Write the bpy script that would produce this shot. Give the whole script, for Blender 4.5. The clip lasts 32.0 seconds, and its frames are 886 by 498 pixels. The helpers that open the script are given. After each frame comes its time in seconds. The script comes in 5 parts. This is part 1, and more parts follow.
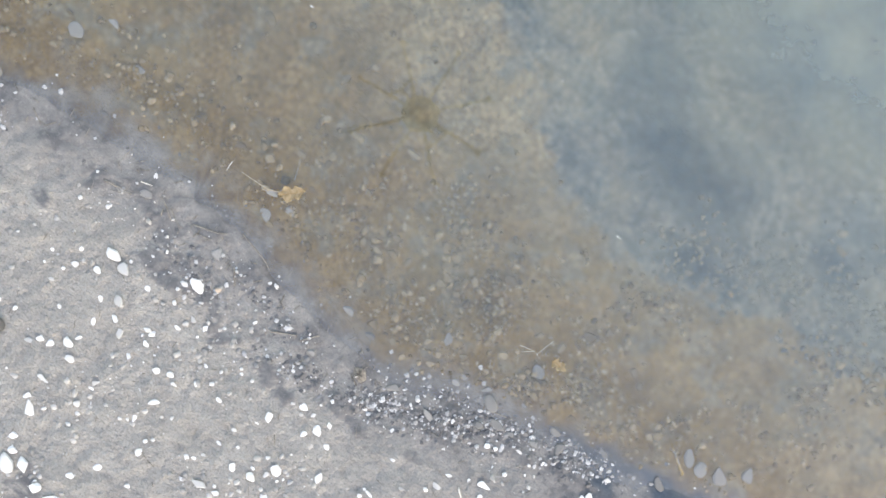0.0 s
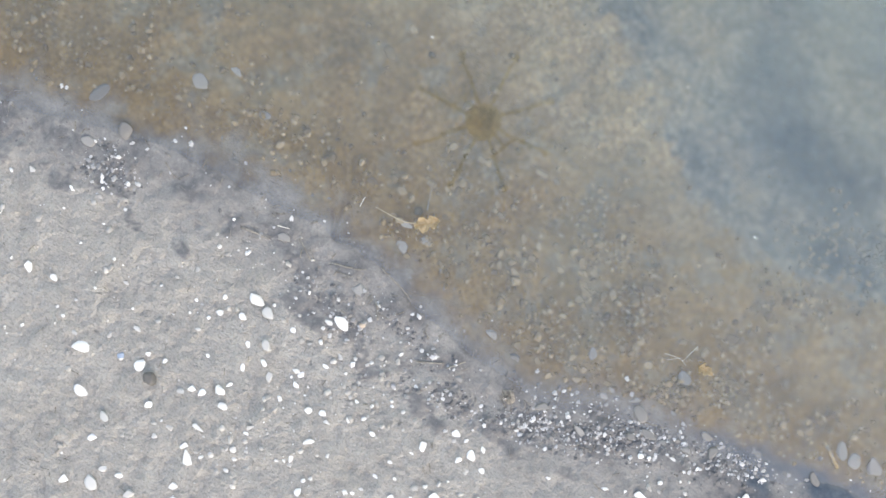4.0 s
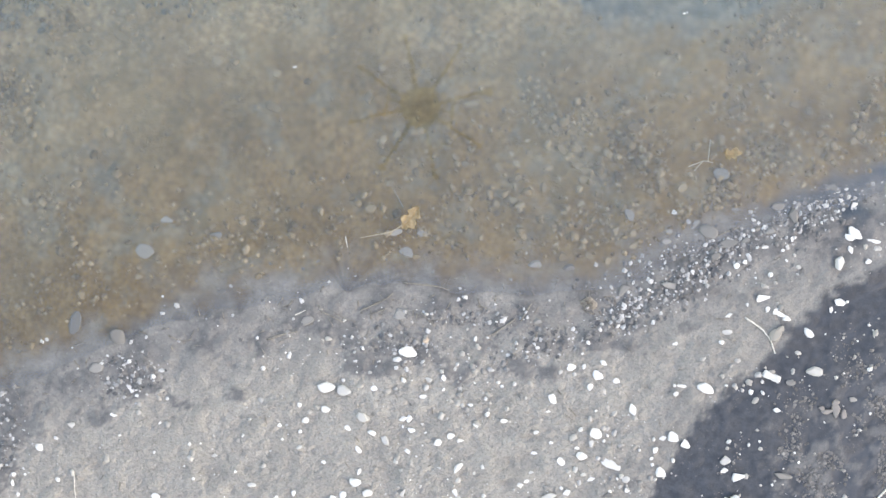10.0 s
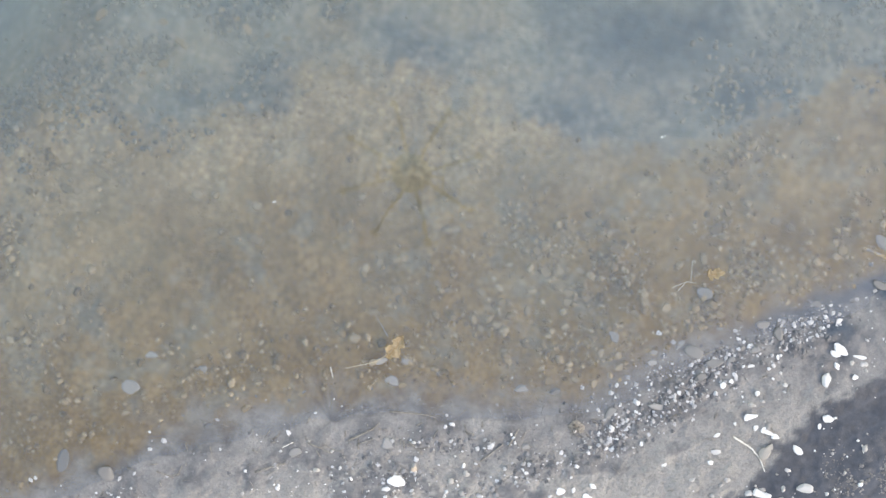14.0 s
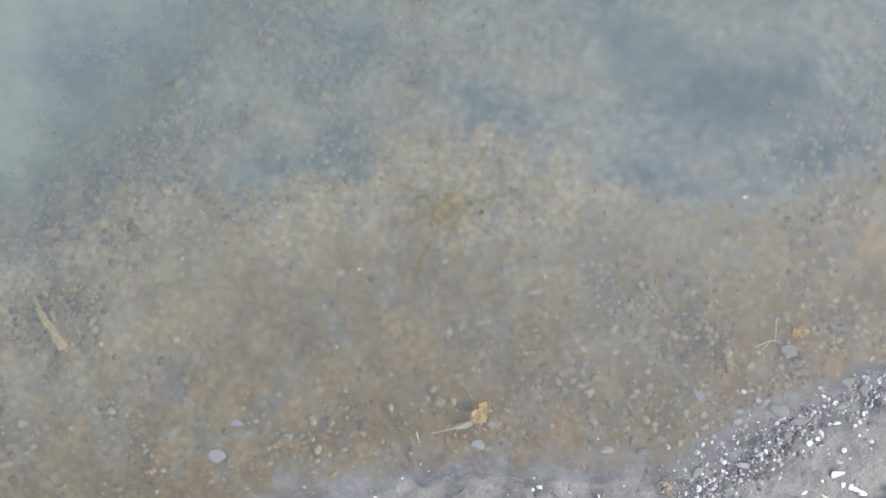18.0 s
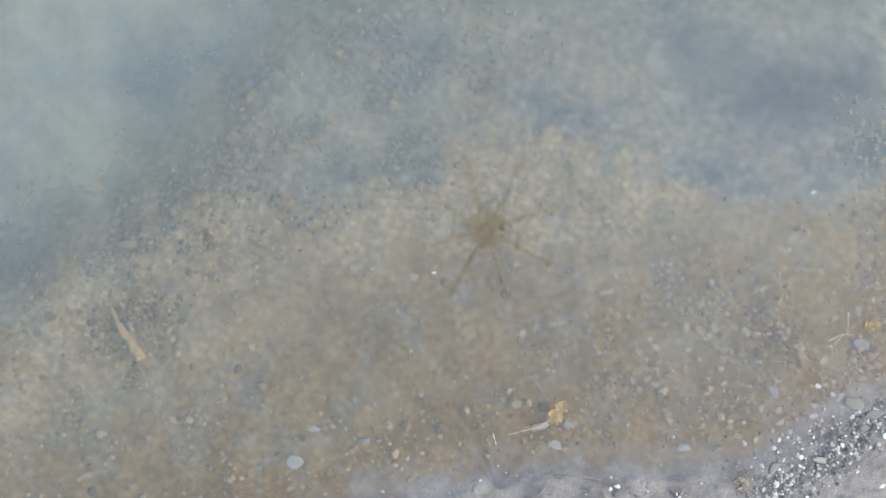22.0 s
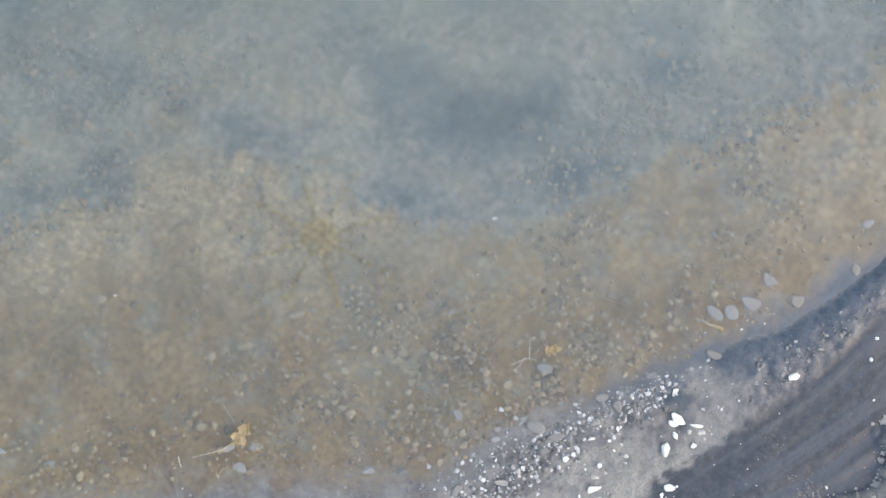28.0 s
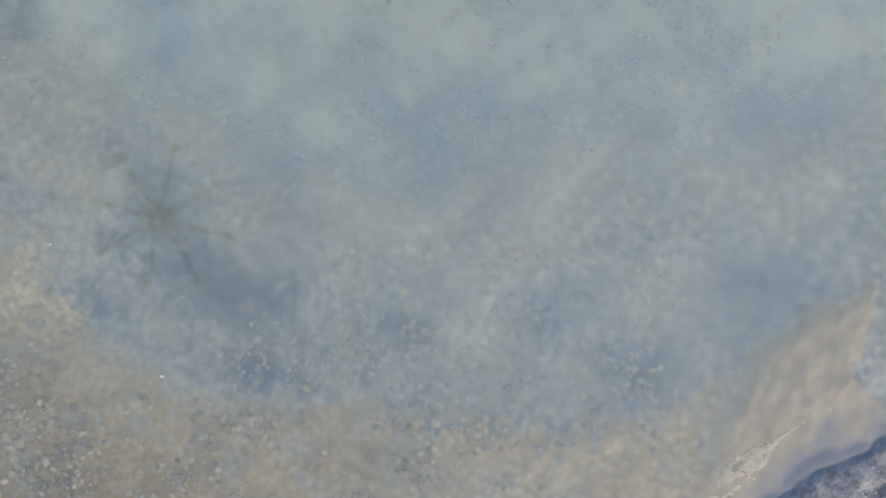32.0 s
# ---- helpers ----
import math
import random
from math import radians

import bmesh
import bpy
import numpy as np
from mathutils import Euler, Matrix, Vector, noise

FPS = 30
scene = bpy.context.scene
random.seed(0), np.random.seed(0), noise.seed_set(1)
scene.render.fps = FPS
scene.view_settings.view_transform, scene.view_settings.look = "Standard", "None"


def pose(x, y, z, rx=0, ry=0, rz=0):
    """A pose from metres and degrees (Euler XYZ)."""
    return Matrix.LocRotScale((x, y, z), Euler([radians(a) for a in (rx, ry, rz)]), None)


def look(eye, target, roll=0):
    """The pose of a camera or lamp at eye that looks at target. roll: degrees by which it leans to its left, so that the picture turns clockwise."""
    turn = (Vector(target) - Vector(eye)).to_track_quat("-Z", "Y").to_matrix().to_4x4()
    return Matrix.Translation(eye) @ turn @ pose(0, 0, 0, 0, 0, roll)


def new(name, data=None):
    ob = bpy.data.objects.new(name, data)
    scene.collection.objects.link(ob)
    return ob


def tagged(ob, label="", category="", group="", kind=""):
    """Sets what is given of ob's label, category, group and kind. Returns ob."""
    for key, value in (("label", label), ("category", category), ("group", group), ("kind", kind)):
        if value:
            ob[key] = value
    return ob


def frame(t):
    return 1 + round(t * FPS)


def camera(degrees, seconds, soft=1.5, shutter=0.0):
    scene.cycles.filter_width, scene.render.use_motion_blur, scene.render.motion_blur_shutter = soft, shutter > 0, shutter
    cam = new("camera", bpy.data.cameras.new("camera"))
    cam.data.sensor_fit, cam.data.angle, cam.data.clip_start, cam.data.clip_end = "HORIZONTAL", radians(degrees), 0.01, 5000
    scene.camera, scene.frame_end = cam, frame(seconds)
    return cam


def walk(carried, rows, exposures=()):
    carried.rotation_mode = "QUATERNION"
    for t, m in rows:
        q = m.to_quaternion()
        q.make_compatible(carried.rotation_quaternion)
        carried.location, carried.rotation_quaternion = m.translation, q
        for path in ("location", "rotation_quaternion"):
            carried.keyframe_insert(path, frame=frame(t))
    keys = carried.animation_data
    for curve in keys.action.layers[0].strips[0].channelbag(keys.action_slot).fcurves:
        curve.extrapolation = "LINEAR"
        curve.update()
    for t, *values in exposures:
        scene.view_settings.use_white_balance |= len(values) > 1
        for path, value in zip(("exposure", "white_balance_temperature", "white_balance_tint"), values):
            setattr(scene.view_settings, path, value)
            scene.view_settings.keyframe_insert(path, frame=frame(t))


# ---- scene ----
cam = camera(50, 32.0, soft=1.5)
ROWS = [
    (0, pose(0.4650, 0.7699, 3.4059, -5.518, -0.073, 49.346)),
    (0.5, pose(0.3143, 0.7681, 3.4093, -5.590, -0.153, 49.315)),
    (1, pose(0.2268, 0.7627, 3.4102, -5.353, -0.060, 49.222)),
    (1.5, pose(0.1357, 0.7414, 3.4045, -5.640, 0.101, 48.989)),
    (2, pose(0.0766, 0.6763, 3.4085, -5.786, 0.359, 48.995)),
    (2.5, pose(0.0651, 0.6331, 3.4111, -5.985, 0.460, 48.617)),
    (3, pose(0.0304, 0.5704, 3.4139, -6.263, 0.109, 48.039)),
    (3.5, pose(0.0655, 0.5393, 3.4120, -6.086, 0.284, 46.769)),
    (5.5, pose(0.1111, 0.4750, 3.4217, -5.402, 0.097, 30.731)),
    (6, pose(0.1202, 0.4558, 3.4226, -5.165, 0.053, 25.782)),
    (6.5, pose(0.1289, 0.4493, 3.4128, -5.087, 0.100, 20.910)),
    (7, pose(0.1648, 0.4419, 3.4000, -4.888, 0.163, 15.987)),
    (7.5, pose(0.2154, 0.4449, 3.3827, -5.003, 0.042, 11.002)),
    (8, pose(0.2269, 0.4151, 3.3795, -4.931, -0.072, 6.923)),
    (8.5, pose(0.2567, 0.3985, 3.3829, -5.088, 0.009, 6.180)),
    (9, pose(0.2993, 0.3979, 3.3824, -5.183, -0.022, 5.496)),
    (9.5, pose(0.2919, 0.4463, 3.3570, -5.468, -0.241, 5.239)),
    (10, pose(0.2995, 0.5024, 3.3420, -5.557, -0.124, 4.960)),
    (10.5, pose(0.3323, 0.5761, 3.3270, -5.228, -0.106, 4.708)),
    (11, pose(0.3575, 0.6661, 3.3244, -5.086, -0.379, 4.392)),
    (11.5, pose(0.3708, 0.7414, 3.3205, -5.002, -0.200, 4.213)),
    (12, pose(0.3745, 0.7899, 3.3161, -4.974, -0.061, 3.929)),
    (12.5, pose(0.3327, 0.8095, 3.3139, -4.662, 0.009, 3.823)),
    (13, pose(0.3247, 0.8446, 3.3135, -4.806, -0.094, 3.633)),
    (13.5, pose(0.3406, 0.8687, 3.3077, -4.794, -0.139, 3.367)),
    (14, pose(0.3405, 0.9287, 3.3005, -5.093, -0.066, 3.211)),
    (14.5, pose(0.3481, 0.9932, 3.2901, -5.092, -0.011, 2.969)),
    (16.5, pose(0.2326, 1.1537, 3.2880, -4.869, -0.438, 2.522)),
    (17, pose(0.1949, 1.1297, 3.2928, -4.708, -0.625, 2.410)),
    (17.5, pose(0.1171, 1.0969, 3.2948, -4.563, -0.688, 2.371)),
    (18, pose(0.0292, 1.1058, 3.2916, -4.497, -0.296, 2.105)),
    (18.5, pose(-0.0346, 1.1779, 3.2869, -3.595, -0.113, 1.887)),
    (19, pose(-0.0945, 1.2171, 3.3003, -3.090, -0.177, 1.805)),
    (19.5, pose(-0.1290, 1.2137, 3.3183, -2.746, 0.090, 1.485)),
    (20, pose(-0.1643, 1.1435, 3.3374, -2.340, -0.077, 1.443)),
    (20.5, pose(-0.2060, 1.0949, 3.3454, -2.082, 0.178, 1.225)),
    (21, pose(-0.2160, 1.0425, 3.3480, -2.135, 0.232, 1.130)),
    (21.5, pose(-0.2074, 1.0026, 3.3501, -2.264, 0.084, 0.931)),
    (22, pose(-0.2022, 0.9892, 3.3421, -2.377, 0.020, 0.747)),
    (22.5, pose(-0.1838, 1.0028, 3.3343, -2.494, 0.151, 0.460)),
    (23, pose(-0.1261, 0.9920, 3.3307, -2.409, -0.154, 0.368)),
    (23.5, pose(-0.0888, 1.0125, 3.3296, -2.422, -0.377, 0.326)),
    (24, pose(-0.0709, 1.0387, 3.3248, -2.635, -0.379, 0.277)),
    (24.5, pose(-0.0668, 1.0470, 3.3248, -2.677, -0.400, 0.166)),
    (26.5, pose(0.0737, 1.0433, 3.3301, -2.635, -0.775, 0.176)),
    (27, pose(0.3086, 1.0573, 3.3399, -2.648, -1.031, 0.242)),
    (27.5, pose(0.5571, 1.0895, 3.3571, -2.918, -1.498, 0.649)),
    (28, pose(0.8086, 1.1126, 3.3647, -2.732, -1.769, 1.254)),
    (28.5, pose(1.0551, 1.1888, 3.3627, -3.050, -1.720, 2.849)),
    (29, pose(1.2777, 1.2749, 3.3540, -3.237, -2.173, 6.672)),
    (29.5, pose(1.3523, 1.3747, 3.3423, -3.716, -2.054, 12.119)),
    (30, pose(1.3854, 1.4775, 3.3243, -4.153, -1.443, 17.548)),
    (30.5, pose(1.3666, 1.5715, 3.3054, -4.489, -1.671, 22.818)),
    (31, pose(1.3570, 1.7177, 3.2917, -4.912, -1.840, 26.458)),
    (31.5, pose(1.3627, 1.9196, 3.2917, -5.344, -2.113, 30.331)),
    (32, pose(1.4383, 2.1651, 3.2979, -5.451, -2.067, 31.468)),
]
EXPOSURES = [(0, 2.06, 9550, 14), (26, 2.06, 9550, 14), (32, 1.98, 9250, 13)]
walk(cam, ROWS, EXPOSURES)

# ---- light: open shade under a bright sky, soft light from the east ----
world = bpy.data.worlds.new("sky")
scene.world = world
world.use_nodes = True
wn = world.node_tree
sky = wn.nodes.new("ShaderNodeTexSky")
sky.sky_type = "NISHITA"
sky.sun_disc = False
SUN_UP, SUN_TURN = radians(40), radians(108)
sky.sun_elevation, sky.sun_rotation = SUN_UP, SUN_TURN
sky.air_density, sky.dust_density, sky.ozone_density = 1.0, 0.5, 1.0
wn.nodes["Background"].inputs["Strength"].default_value = 0.15
wn.links.new(sky.outputs[0], wn.nodes["Background"].inputs["Color"])
sun = new("sun", bpy.data.lights.new("sun", "SUN"))
sun.data.energy, sun.data.angle, sun.data.color = 0.34, radians(16), (1.0, 0.95, 0.87)
sun_way = Vector((math.sin(SUN_TURN) * math.cos(SUN_UP), math.cos(SUN_TURN) * math.cos(SUN_UP), math.sin(SUN_UP)))
sun.matrix_world = look(sun_way * 30, (0, 0, 0))


# ---- helpers of this scene ----
def smooth01(v, a, b):
    u = np.clip((v - a) / (b - a), 0, 1)
    return u * u * (3 - 2 * u)


LATTICE = np.random.RandomState(7).rand(8, 128, 128)


def grain(x, y, size, layer=0):
    """Smooth value noise from 0 to 1, with lumps about size metres across."""
    u, v = np.asarray(x) / size + 1000.37 + layer * 17.3, np.asarray(y) / size + 1000.71 + layer * 9.1
    i, j = np.floor(u).astype(int), np.floor(v).astype(int)
    a, b = u - i, v - j
    a, b = a * a * (3 - 2 * a), b * b * (3 - 2 * b)
    g = LATTICE[layer % 8]
    p, q, r, s = g[i % 128, j % 128], g[(i + 1) % 128, j % 128], g[i % 128, (j + 1) % 128], g[(i + 1) % 128, (j + 1) % 128]
    return (p * (1 - a) + q * a) * (1 - b) + (r * (1 - a) + s * a) * b


def rough_grain(x, y, size, layer=0):
    return 0.55 * grain(x, y, size, layer) + 0.3 * grain(x, y, size / 2.1, layer + 1) + 0.15 * grain(x, y, size / 4.3, layer + 2)


# the water's edge, y by x, and the upper edge of the rut, x by y
SHORE = [(-400, -150), (-4, -2.2), (-2, -0.85), (-1.5, -0.53), (-1.23, -0.38), (-0.83, -0.18), (-0.58, -0.05), (-0.2, 0.04), (0.11, 0.13),
         (0.46, 0.11), (0.96, 0.18), (1.24, 0.36), (1.57, 0.49), (1.86, 0.57), (2.22, 0.74), (2.38, 0.825), (2.545, 0.913), (2.715, 1.058), (2.873, 1.202),
         (3.02, 1.37), (3.08, 1.5), (3.15, 1.625), (3.22, 1.74), (3.28, 1.95), (3.41, 2.13), (3.7, 2.6), (6, 6), (400, 500)]
RUT = [(-400, -300), (-2, 0.95), (-0.75, 1.15), (-0.44, 1.24), (-0.19, 1.42), (0.1, 1.66), (0.27, 1.9), (0.52, 2.25), (0.78, 2.52),
       (1.01, 2.8), (1.2, 3.02), (1.75, 3.5), (4, 5.6), (400, 420)]
SHORE_X, SHORE_Y = np.array(SHORE, float).T
RUT_Y, RUT_X = np.array(RUT, float).T


# the outer edge of the sand flat, the edge of the deep murk, and both sides of the pale shelf by the bank
FLAT = [(-400, -140), (-4, -1.6), (-3, -0.6), (-1.72, 0.59), (-1.47, 0.78), (-1.21, 0.92), (-1.04, 1.05), (-0.94, 1.09), (-0.76, 1.01), (-0.61, 0.98), (-0.41, 1.06), (-0.31, 1.07),
        (-0.15, 1.23), (0.0, 1.27), (0.13, 1.27), (0.32, 1.25), (0.42, 1.22), (0.54, 1.15), (0.65, 1.08), (0.83, 1.01), (1.05, 0.98), (1.2, 1.02), (1.36, 1.07), (1.5, 1.14),
        (1.67, 1.24), (1.88, 1.37), (2.15, 1.5), (2.44, 1.63), (2.69, 1.81), (2.88, 2.03), (3.0, 2.4), (3.1, 2.7), (4, 4.2), (400, 560)]
DEEP = [(-400, -100), (-4, -0.7), (-1.72, 0.78), (-1.55, 0.92), (-1.31, 1.13), (-1.1, 1.37), (-0.84, 1.57), (-0.65, 1.74), (0, 1.82), (0.4, 1.76), (0.9, 1.72), (1.3, 1.74), (1.6, 2.0),
        (2.0, 2.35), (2.6, 2.75), (4, 5), (400, 600)]
SHELF = [(1.45, 3.02, 3.1), (1.69, 2.97, 3.4), (1.85, 2.92, 3.5), (2.0, 2.9, 3.5), (2.14, 2.9, 3.5), (2.25, 2.89, 3.5), (2.33, 2.92, 3.22), (2.48, 3.0, 3.2), (2.58, 3.06, 3.18), (2.68, 3.11, 3.12)]


def off_line(line, x, y, d=0.04):
    lx, ly = np.array(line, float).T
    ys = (np.interp(x - d, lx, ly) + np.interp(x, lx, ly) + np.interp(x + d, lx, ly)) / 3
    slope = (np.interp(x + d, lx, ly) - np.interp(x - d, lx, ly)) / (2 * d)
    return (y - ys) / np.sqrt(1 + slope * slope)


def on_shelf(x, y):
    """One on the pale shelf, zero off it, with ragged sides."""
    sy, left, right = np.array(SHELF, float).T
    ragged = 0.07 * (rough_grain(x, y, 0.07, 3) - 0.5)
    a, b = x - np.interp(y, sy, left, 9, 9) + ragged, np.interp(y, sy, right, -9, -9) - x + ragged
    return smooth01(np.minimum(a, b), -0.02, 0.05)


def off_shore(x, y):
    """How far out from the water's edge a place lies; below zero on land."""
    d = 0.06
    ys = (np.interp(x - d, SHORE_X, SHORE_Y) + np.interp(x, SHORE_X, SHORE_Y) + np.interp(x + d, SHORE_X, SHORE_Y)) / 3
    slope = (np.interp(x + d, SHORE_X, SHORE_Y) - np.interp(x - d, SHORE_X, SHORE_Y)) / (2 * d)
    s = (y - ys) / np.sqrt(1 + slope * slope)
    return s + 0.05 * (rough_grain(x, y, 0.16, 1) - 0.5) * (1 - smooth01(np.abs(x - 0.8), 3.0, 4.0))


def off_rut(x, y):
    """How far to the right of the rut's upper edge a place lies."""
    d = 0.05
    xs = (np.interp(y - d, RUT_Y, RUT_X) + np.interp(y, RUT_Y, RUT_X) + np.interp(y + d, RUT_Y, RUT_X)) / 3
    slope = (np.interp(y + d, RUT_Y, RUT_X) - np.interp(y - d, RUT_Y, RUT_X)) / (2 * d)
    return (x - xs) / np.sqrt(1 + slope * slope)


def rut_width(y):
    return np.interp(y, [-3, -0.7, 0.0, 0.35, 6], [1.1, 0.95, 0.55, 0.31, 0.31])


def bump(x, y, cx, cy, rx, ry, turn=0.0):
    c, s = math.cos(turn), math.sin(turn)
    u, v = (x - cx) * c + (y - cy) * s, (y - cy) * c - (x - cx) * s
    return np.exp(-(u / rx) ** 2 - (v / ry) ** 2)


DAMP = [(-0.7, -0.38, 0.1, 0.08), (-0.85, -0.52, 0.09, 0.05), (-1.2, -0.72, 0.12, 0.16), (0.1, -0.25, 0.14, 0.06), (-0.28, -0.21, 0.09, 0.06), (0.66, -0.22, 0.18, 0.06),
        (0.95, -0.1, 0.14, 0.05), (-0.35, -0.4, 0.05, 0.03), (1.3, 0.12, 0.05, 0.04), (1.22, -0.02, 0.05, 0.04), (0.42, -0.26, 0.1, 0.05), (0.05, -0.12, 0.1, 0.06), (-0.55, -0.45, 0.06, 0.03),
        (-1.16, -0.52, 0.16, 0.2), (-0.95, -0.38, 0.16, 0.12), (-0.5, -0.22, 0.12, 0.06), (0.3, -0.2, 0.12, 0.08), (1.45, 0.28, 0.12, 0.05), (1.66, 0.42, 0.14, 0.05),
        (0.98, 0.0, 0.16, 0.07), (1.22, 0.15, 0.15, 0.09), (0.74, -0.13, 0.14, 0.05), (1.4, 0.32, 0.14, 0.07), (0.16, -0.19, 0.1, 0.05), (1.1, 0.1, 0.12, 0.07), (0.02, -0.16, 0.13, 0.05), (0.2, -0.13, 0.14, 0.05), (-0.12, -0.13, 0.1, 0.04), (0.5, -0.16, 0.12, 0.05), (0.36, -1.16, 0.13, 0.08)]


def ground_parts(x, y):
    """Height and surface masks of the ground: z, wet, mud, clod, bed, bank, painted sky blue."""
    x, y = np.asarray(x, float), np.asarray(y, float)
    s, q, width = off_shore(x, y), off_rut(x, y), rut_width(y)
    east = smooth01(x + 0.25 * (rough_grain(x, y, 0.2, 3) - 0.5), 1.65, 2.1)
    core = 1 - smooth01(np.maximum(np.abs(x - 0.8) - 3.1, np.abs(y - 0.95) - 2.85), -0.1, 0.9)
    n1, n2, n3 = (0.5 + core * (rough_grain(x, y, size, layer) - 0.5) for size, layer in ((0.22, 0), (0.07, 2), (0.021, 4)))
    # lake bed
    bank = east * smooth01(x, 2.2, 2.6)
    rim = s + 0.09 * (1 - east) + 0.03 * (1 - east) * (n2 - 0.5) - bank * (0.04 - 0.015 * smooth01(y, 1.4, 1.7) + 0.05 * (n1 - 0.5) + 0.03 * (n2 - 0.5))
    out = np.clip(rim, 0, None)
    near = 0.105 * (1 - np.exp(-(out / 0.45) ** 1.3))
    past, deep = off_line(FLAT, x, y), off_line(DEEP, x, y, 0.12)
    far = 0.05 * smooth01(past + 0.12 * (n1 - 0.5) + 0.08 * (n2 - 0.5), -0.08, 0.2) + 0.04 * smooth01(past, 0.05, 0.45) + (0.36 - 0.2 * smooth01(x, 0.3, 1.2)) * smooth01(deep + 0.2 * (n1 - 0.5), -0.12, 0.5)
    # raises the bed at (1.12, 1.42), which thins the murk over the blue
    bed_shift = -0.07 * bump(x, y, 1.12, 1.42, 0.36, 0.26, 0.1) + 0.02 * bump(x, y, 2.2, 2.1, 0.5, 0.35, 0.6)
    shelf = on_shelf(x, y)
    bed = -(near + far + bed_shift * smooth01(out, 0.3, 0.8)) * (1 - 0.6 * shelf) + smooth01(out, 0.02, 0.3) * (0.034 * (n1 - 0.5) + 0.022 * (n2 - 0.5) + 0.014 * (n3 - 0.5))
    # shore
    inland = np.clip(-rim, 0, None)
    land = 0.045 * (1 - np.exp(-inland / 0.35)) + 0.010 * east * smooth01(inland, 0.0, 0.05) + 0.03 * smooth01(inland, 1.5, 40)
    wander = np.clip(-s, 0, None) - 0.1 * smooth01(x, 1.0, 1.5) + 0.18 * (n1 - 0.5) + 0.1 * (n2 - 0.5)
    spots = 0
    for cx, cy, rx, ry in DAMP:
        spots = np.maximum(spots, bump(x, y, cx, cy, rx, ry))
    patchy = np.clip(0.66 + 0.9 * (n1 - 0.5) + 0.8 * (n2 - 0.5), 0.38, 1)
    wet = np.maximum(patchy * (1 - smooth01(np.minimum(wander, np.clip(-s, 0, None) * 4), 0.14, 0.42)), 0.84 * smooth01(spots * (0.35 + 0.9 * n2) + 1.1 * (n3 - 0.5), 0.34, 0.66))
    edge = q + (1 - 0.75 * east) * (0.12 * (n2 - 0.5) + 0.1 * (n1 - 0.5))
    far_edge = q - width + 0.1 * (n2 - 0.5) + 0.08 * (n1 - 0.5) + 0.05 * (n3 - 0.5)
    soft = 0.35 * (1 - core)
    mud = smooth01(edge + 0.05 * (n3 - 0.5), -0.016 - soft, 0.02 + soft) * (1 - smooth01(far_edge, -0.03 - soft, 0.03 + soft))
    clod = smooth01(far_edge, -0.03 - soft, 0.04 + soft) * smooth01(q, 0, 0.1)
    patch = mud * smooth01(q + 0.4 * (n1 - 0.5), 0.16, 0.42) * (1 - smooth01(y, -0.1, 0.3)) * smooth01(0.6 * n2 + 0.5 * n3, 0.56, 0.72)
    damp = east * (1 - clod) * smooth01(inland, -0.005, 0.012)
    strip = damp * (1 - mud)
    ripple = 0.5 + core * (rough_grain(0.5 * x - 0.35 * y, 0.9 * y + 0.5 * x, 0.045, 5) - 0.5)
    relief = 0.010 * (n1 - 0.5) + 0.026 * (n2 - 0.5) + 0.019 * (n3 - 0.5) + 0.012 * (ripple - 0.5)
    along = 0.8 * x + 0.6 * y
    groove = core * (2 * rough_grain(q * 14, along * 0.35, 0.6, 6) - 1)
    track = mud * smooth01(x, 1.7, 2.3)
    land = land + relief * (1 - 0.8 * mud - 0.1 * track) * (1 - 0.5 * strip) + strip * (0.006 * (n2 - 0.4) + 0.012 * np.abs(n3 - 0.5)) + patch * 0.003 * n3
    land = land - smooth01(edge, -0.12, 0.1) * (1 - clod) * (0.01 + 0.006 * smooth01(x, 1.7, 2.3)) + track * 0.005 * groove
    crumbs = 0.035 * (1 - np.abs(2 * grain(x, y, 0.07, 5) - 1)) + 0.03 * (1 - np.abs(2 * grain(x, y, 0.034, 6) - 1)) + 0.012 * grain(x, y, 0.017, 3)
    land = land + clod * (0.02 + core * crumbs * 0.6 * (0.4 + 0.6 * smooth01(y, -0.2, 0.4)))
    land = np.maximum(land, 0.003 + 0.004 * n3) * smooth01(inland, 0, 0.02)
    z = np.where(rim > 0, bed, land)
    across = np.clip(-s, 0, 1) / (np.clip(-s, 0, 1) + np.clip(-q, 0, 1) + 0.02)
    crust = smooth01(3.0 * (n2 - 0.5) + 2.2 * (n1 - 0.5) + 0.65 + 0.6 * smooth01(x, 2.35, 2.6) - ((across - 0.62 + 0.27 * smooth01(x, 2.3, 2.6)) / 0.42) ** 2, 0.3, 0.75)
    seep = 0.4 * smooth01(x, 2.3, 2.6) * east * (1 - crust) * smooth01(-s, -0.012, -0.002) * (1 - clod)
    shade = 0.6 * damp * (1 - smooth01(x, 2.4, 2.75)) * (1 - smooth01(across + 0.35 * (n1 - 0.5) + 0.3 * (n2 - 0.5), 0.25, 0.6))
    # bluish haze near the bank, painted through the mud and bed masks
    haze = 0.24 * bank * (1 - smooth01(s + 0.06 * (n1 - 0.5), 0.08, 0.2))
    # sky reflected by the wet bank edge, painted as a blue band
    sky_sheen = bank * smooth01(s + 0.02 * (n3 - 0.5), -0.012, 0.004) * (1 - smooth01(rim, -0.004, 0.014))
    # ragged wet seam inland, given the same painted blue
    seam = smooth01(x + 0.4 * (n1 - 0.5), 1.42, 1.68) * (1 - smooth01(x, 2.4, 2.65)) * (1 - clod) * (1 - mud)
    reach = 0.05 + 0.05 * smooth01(x, 1.85, 2.1)
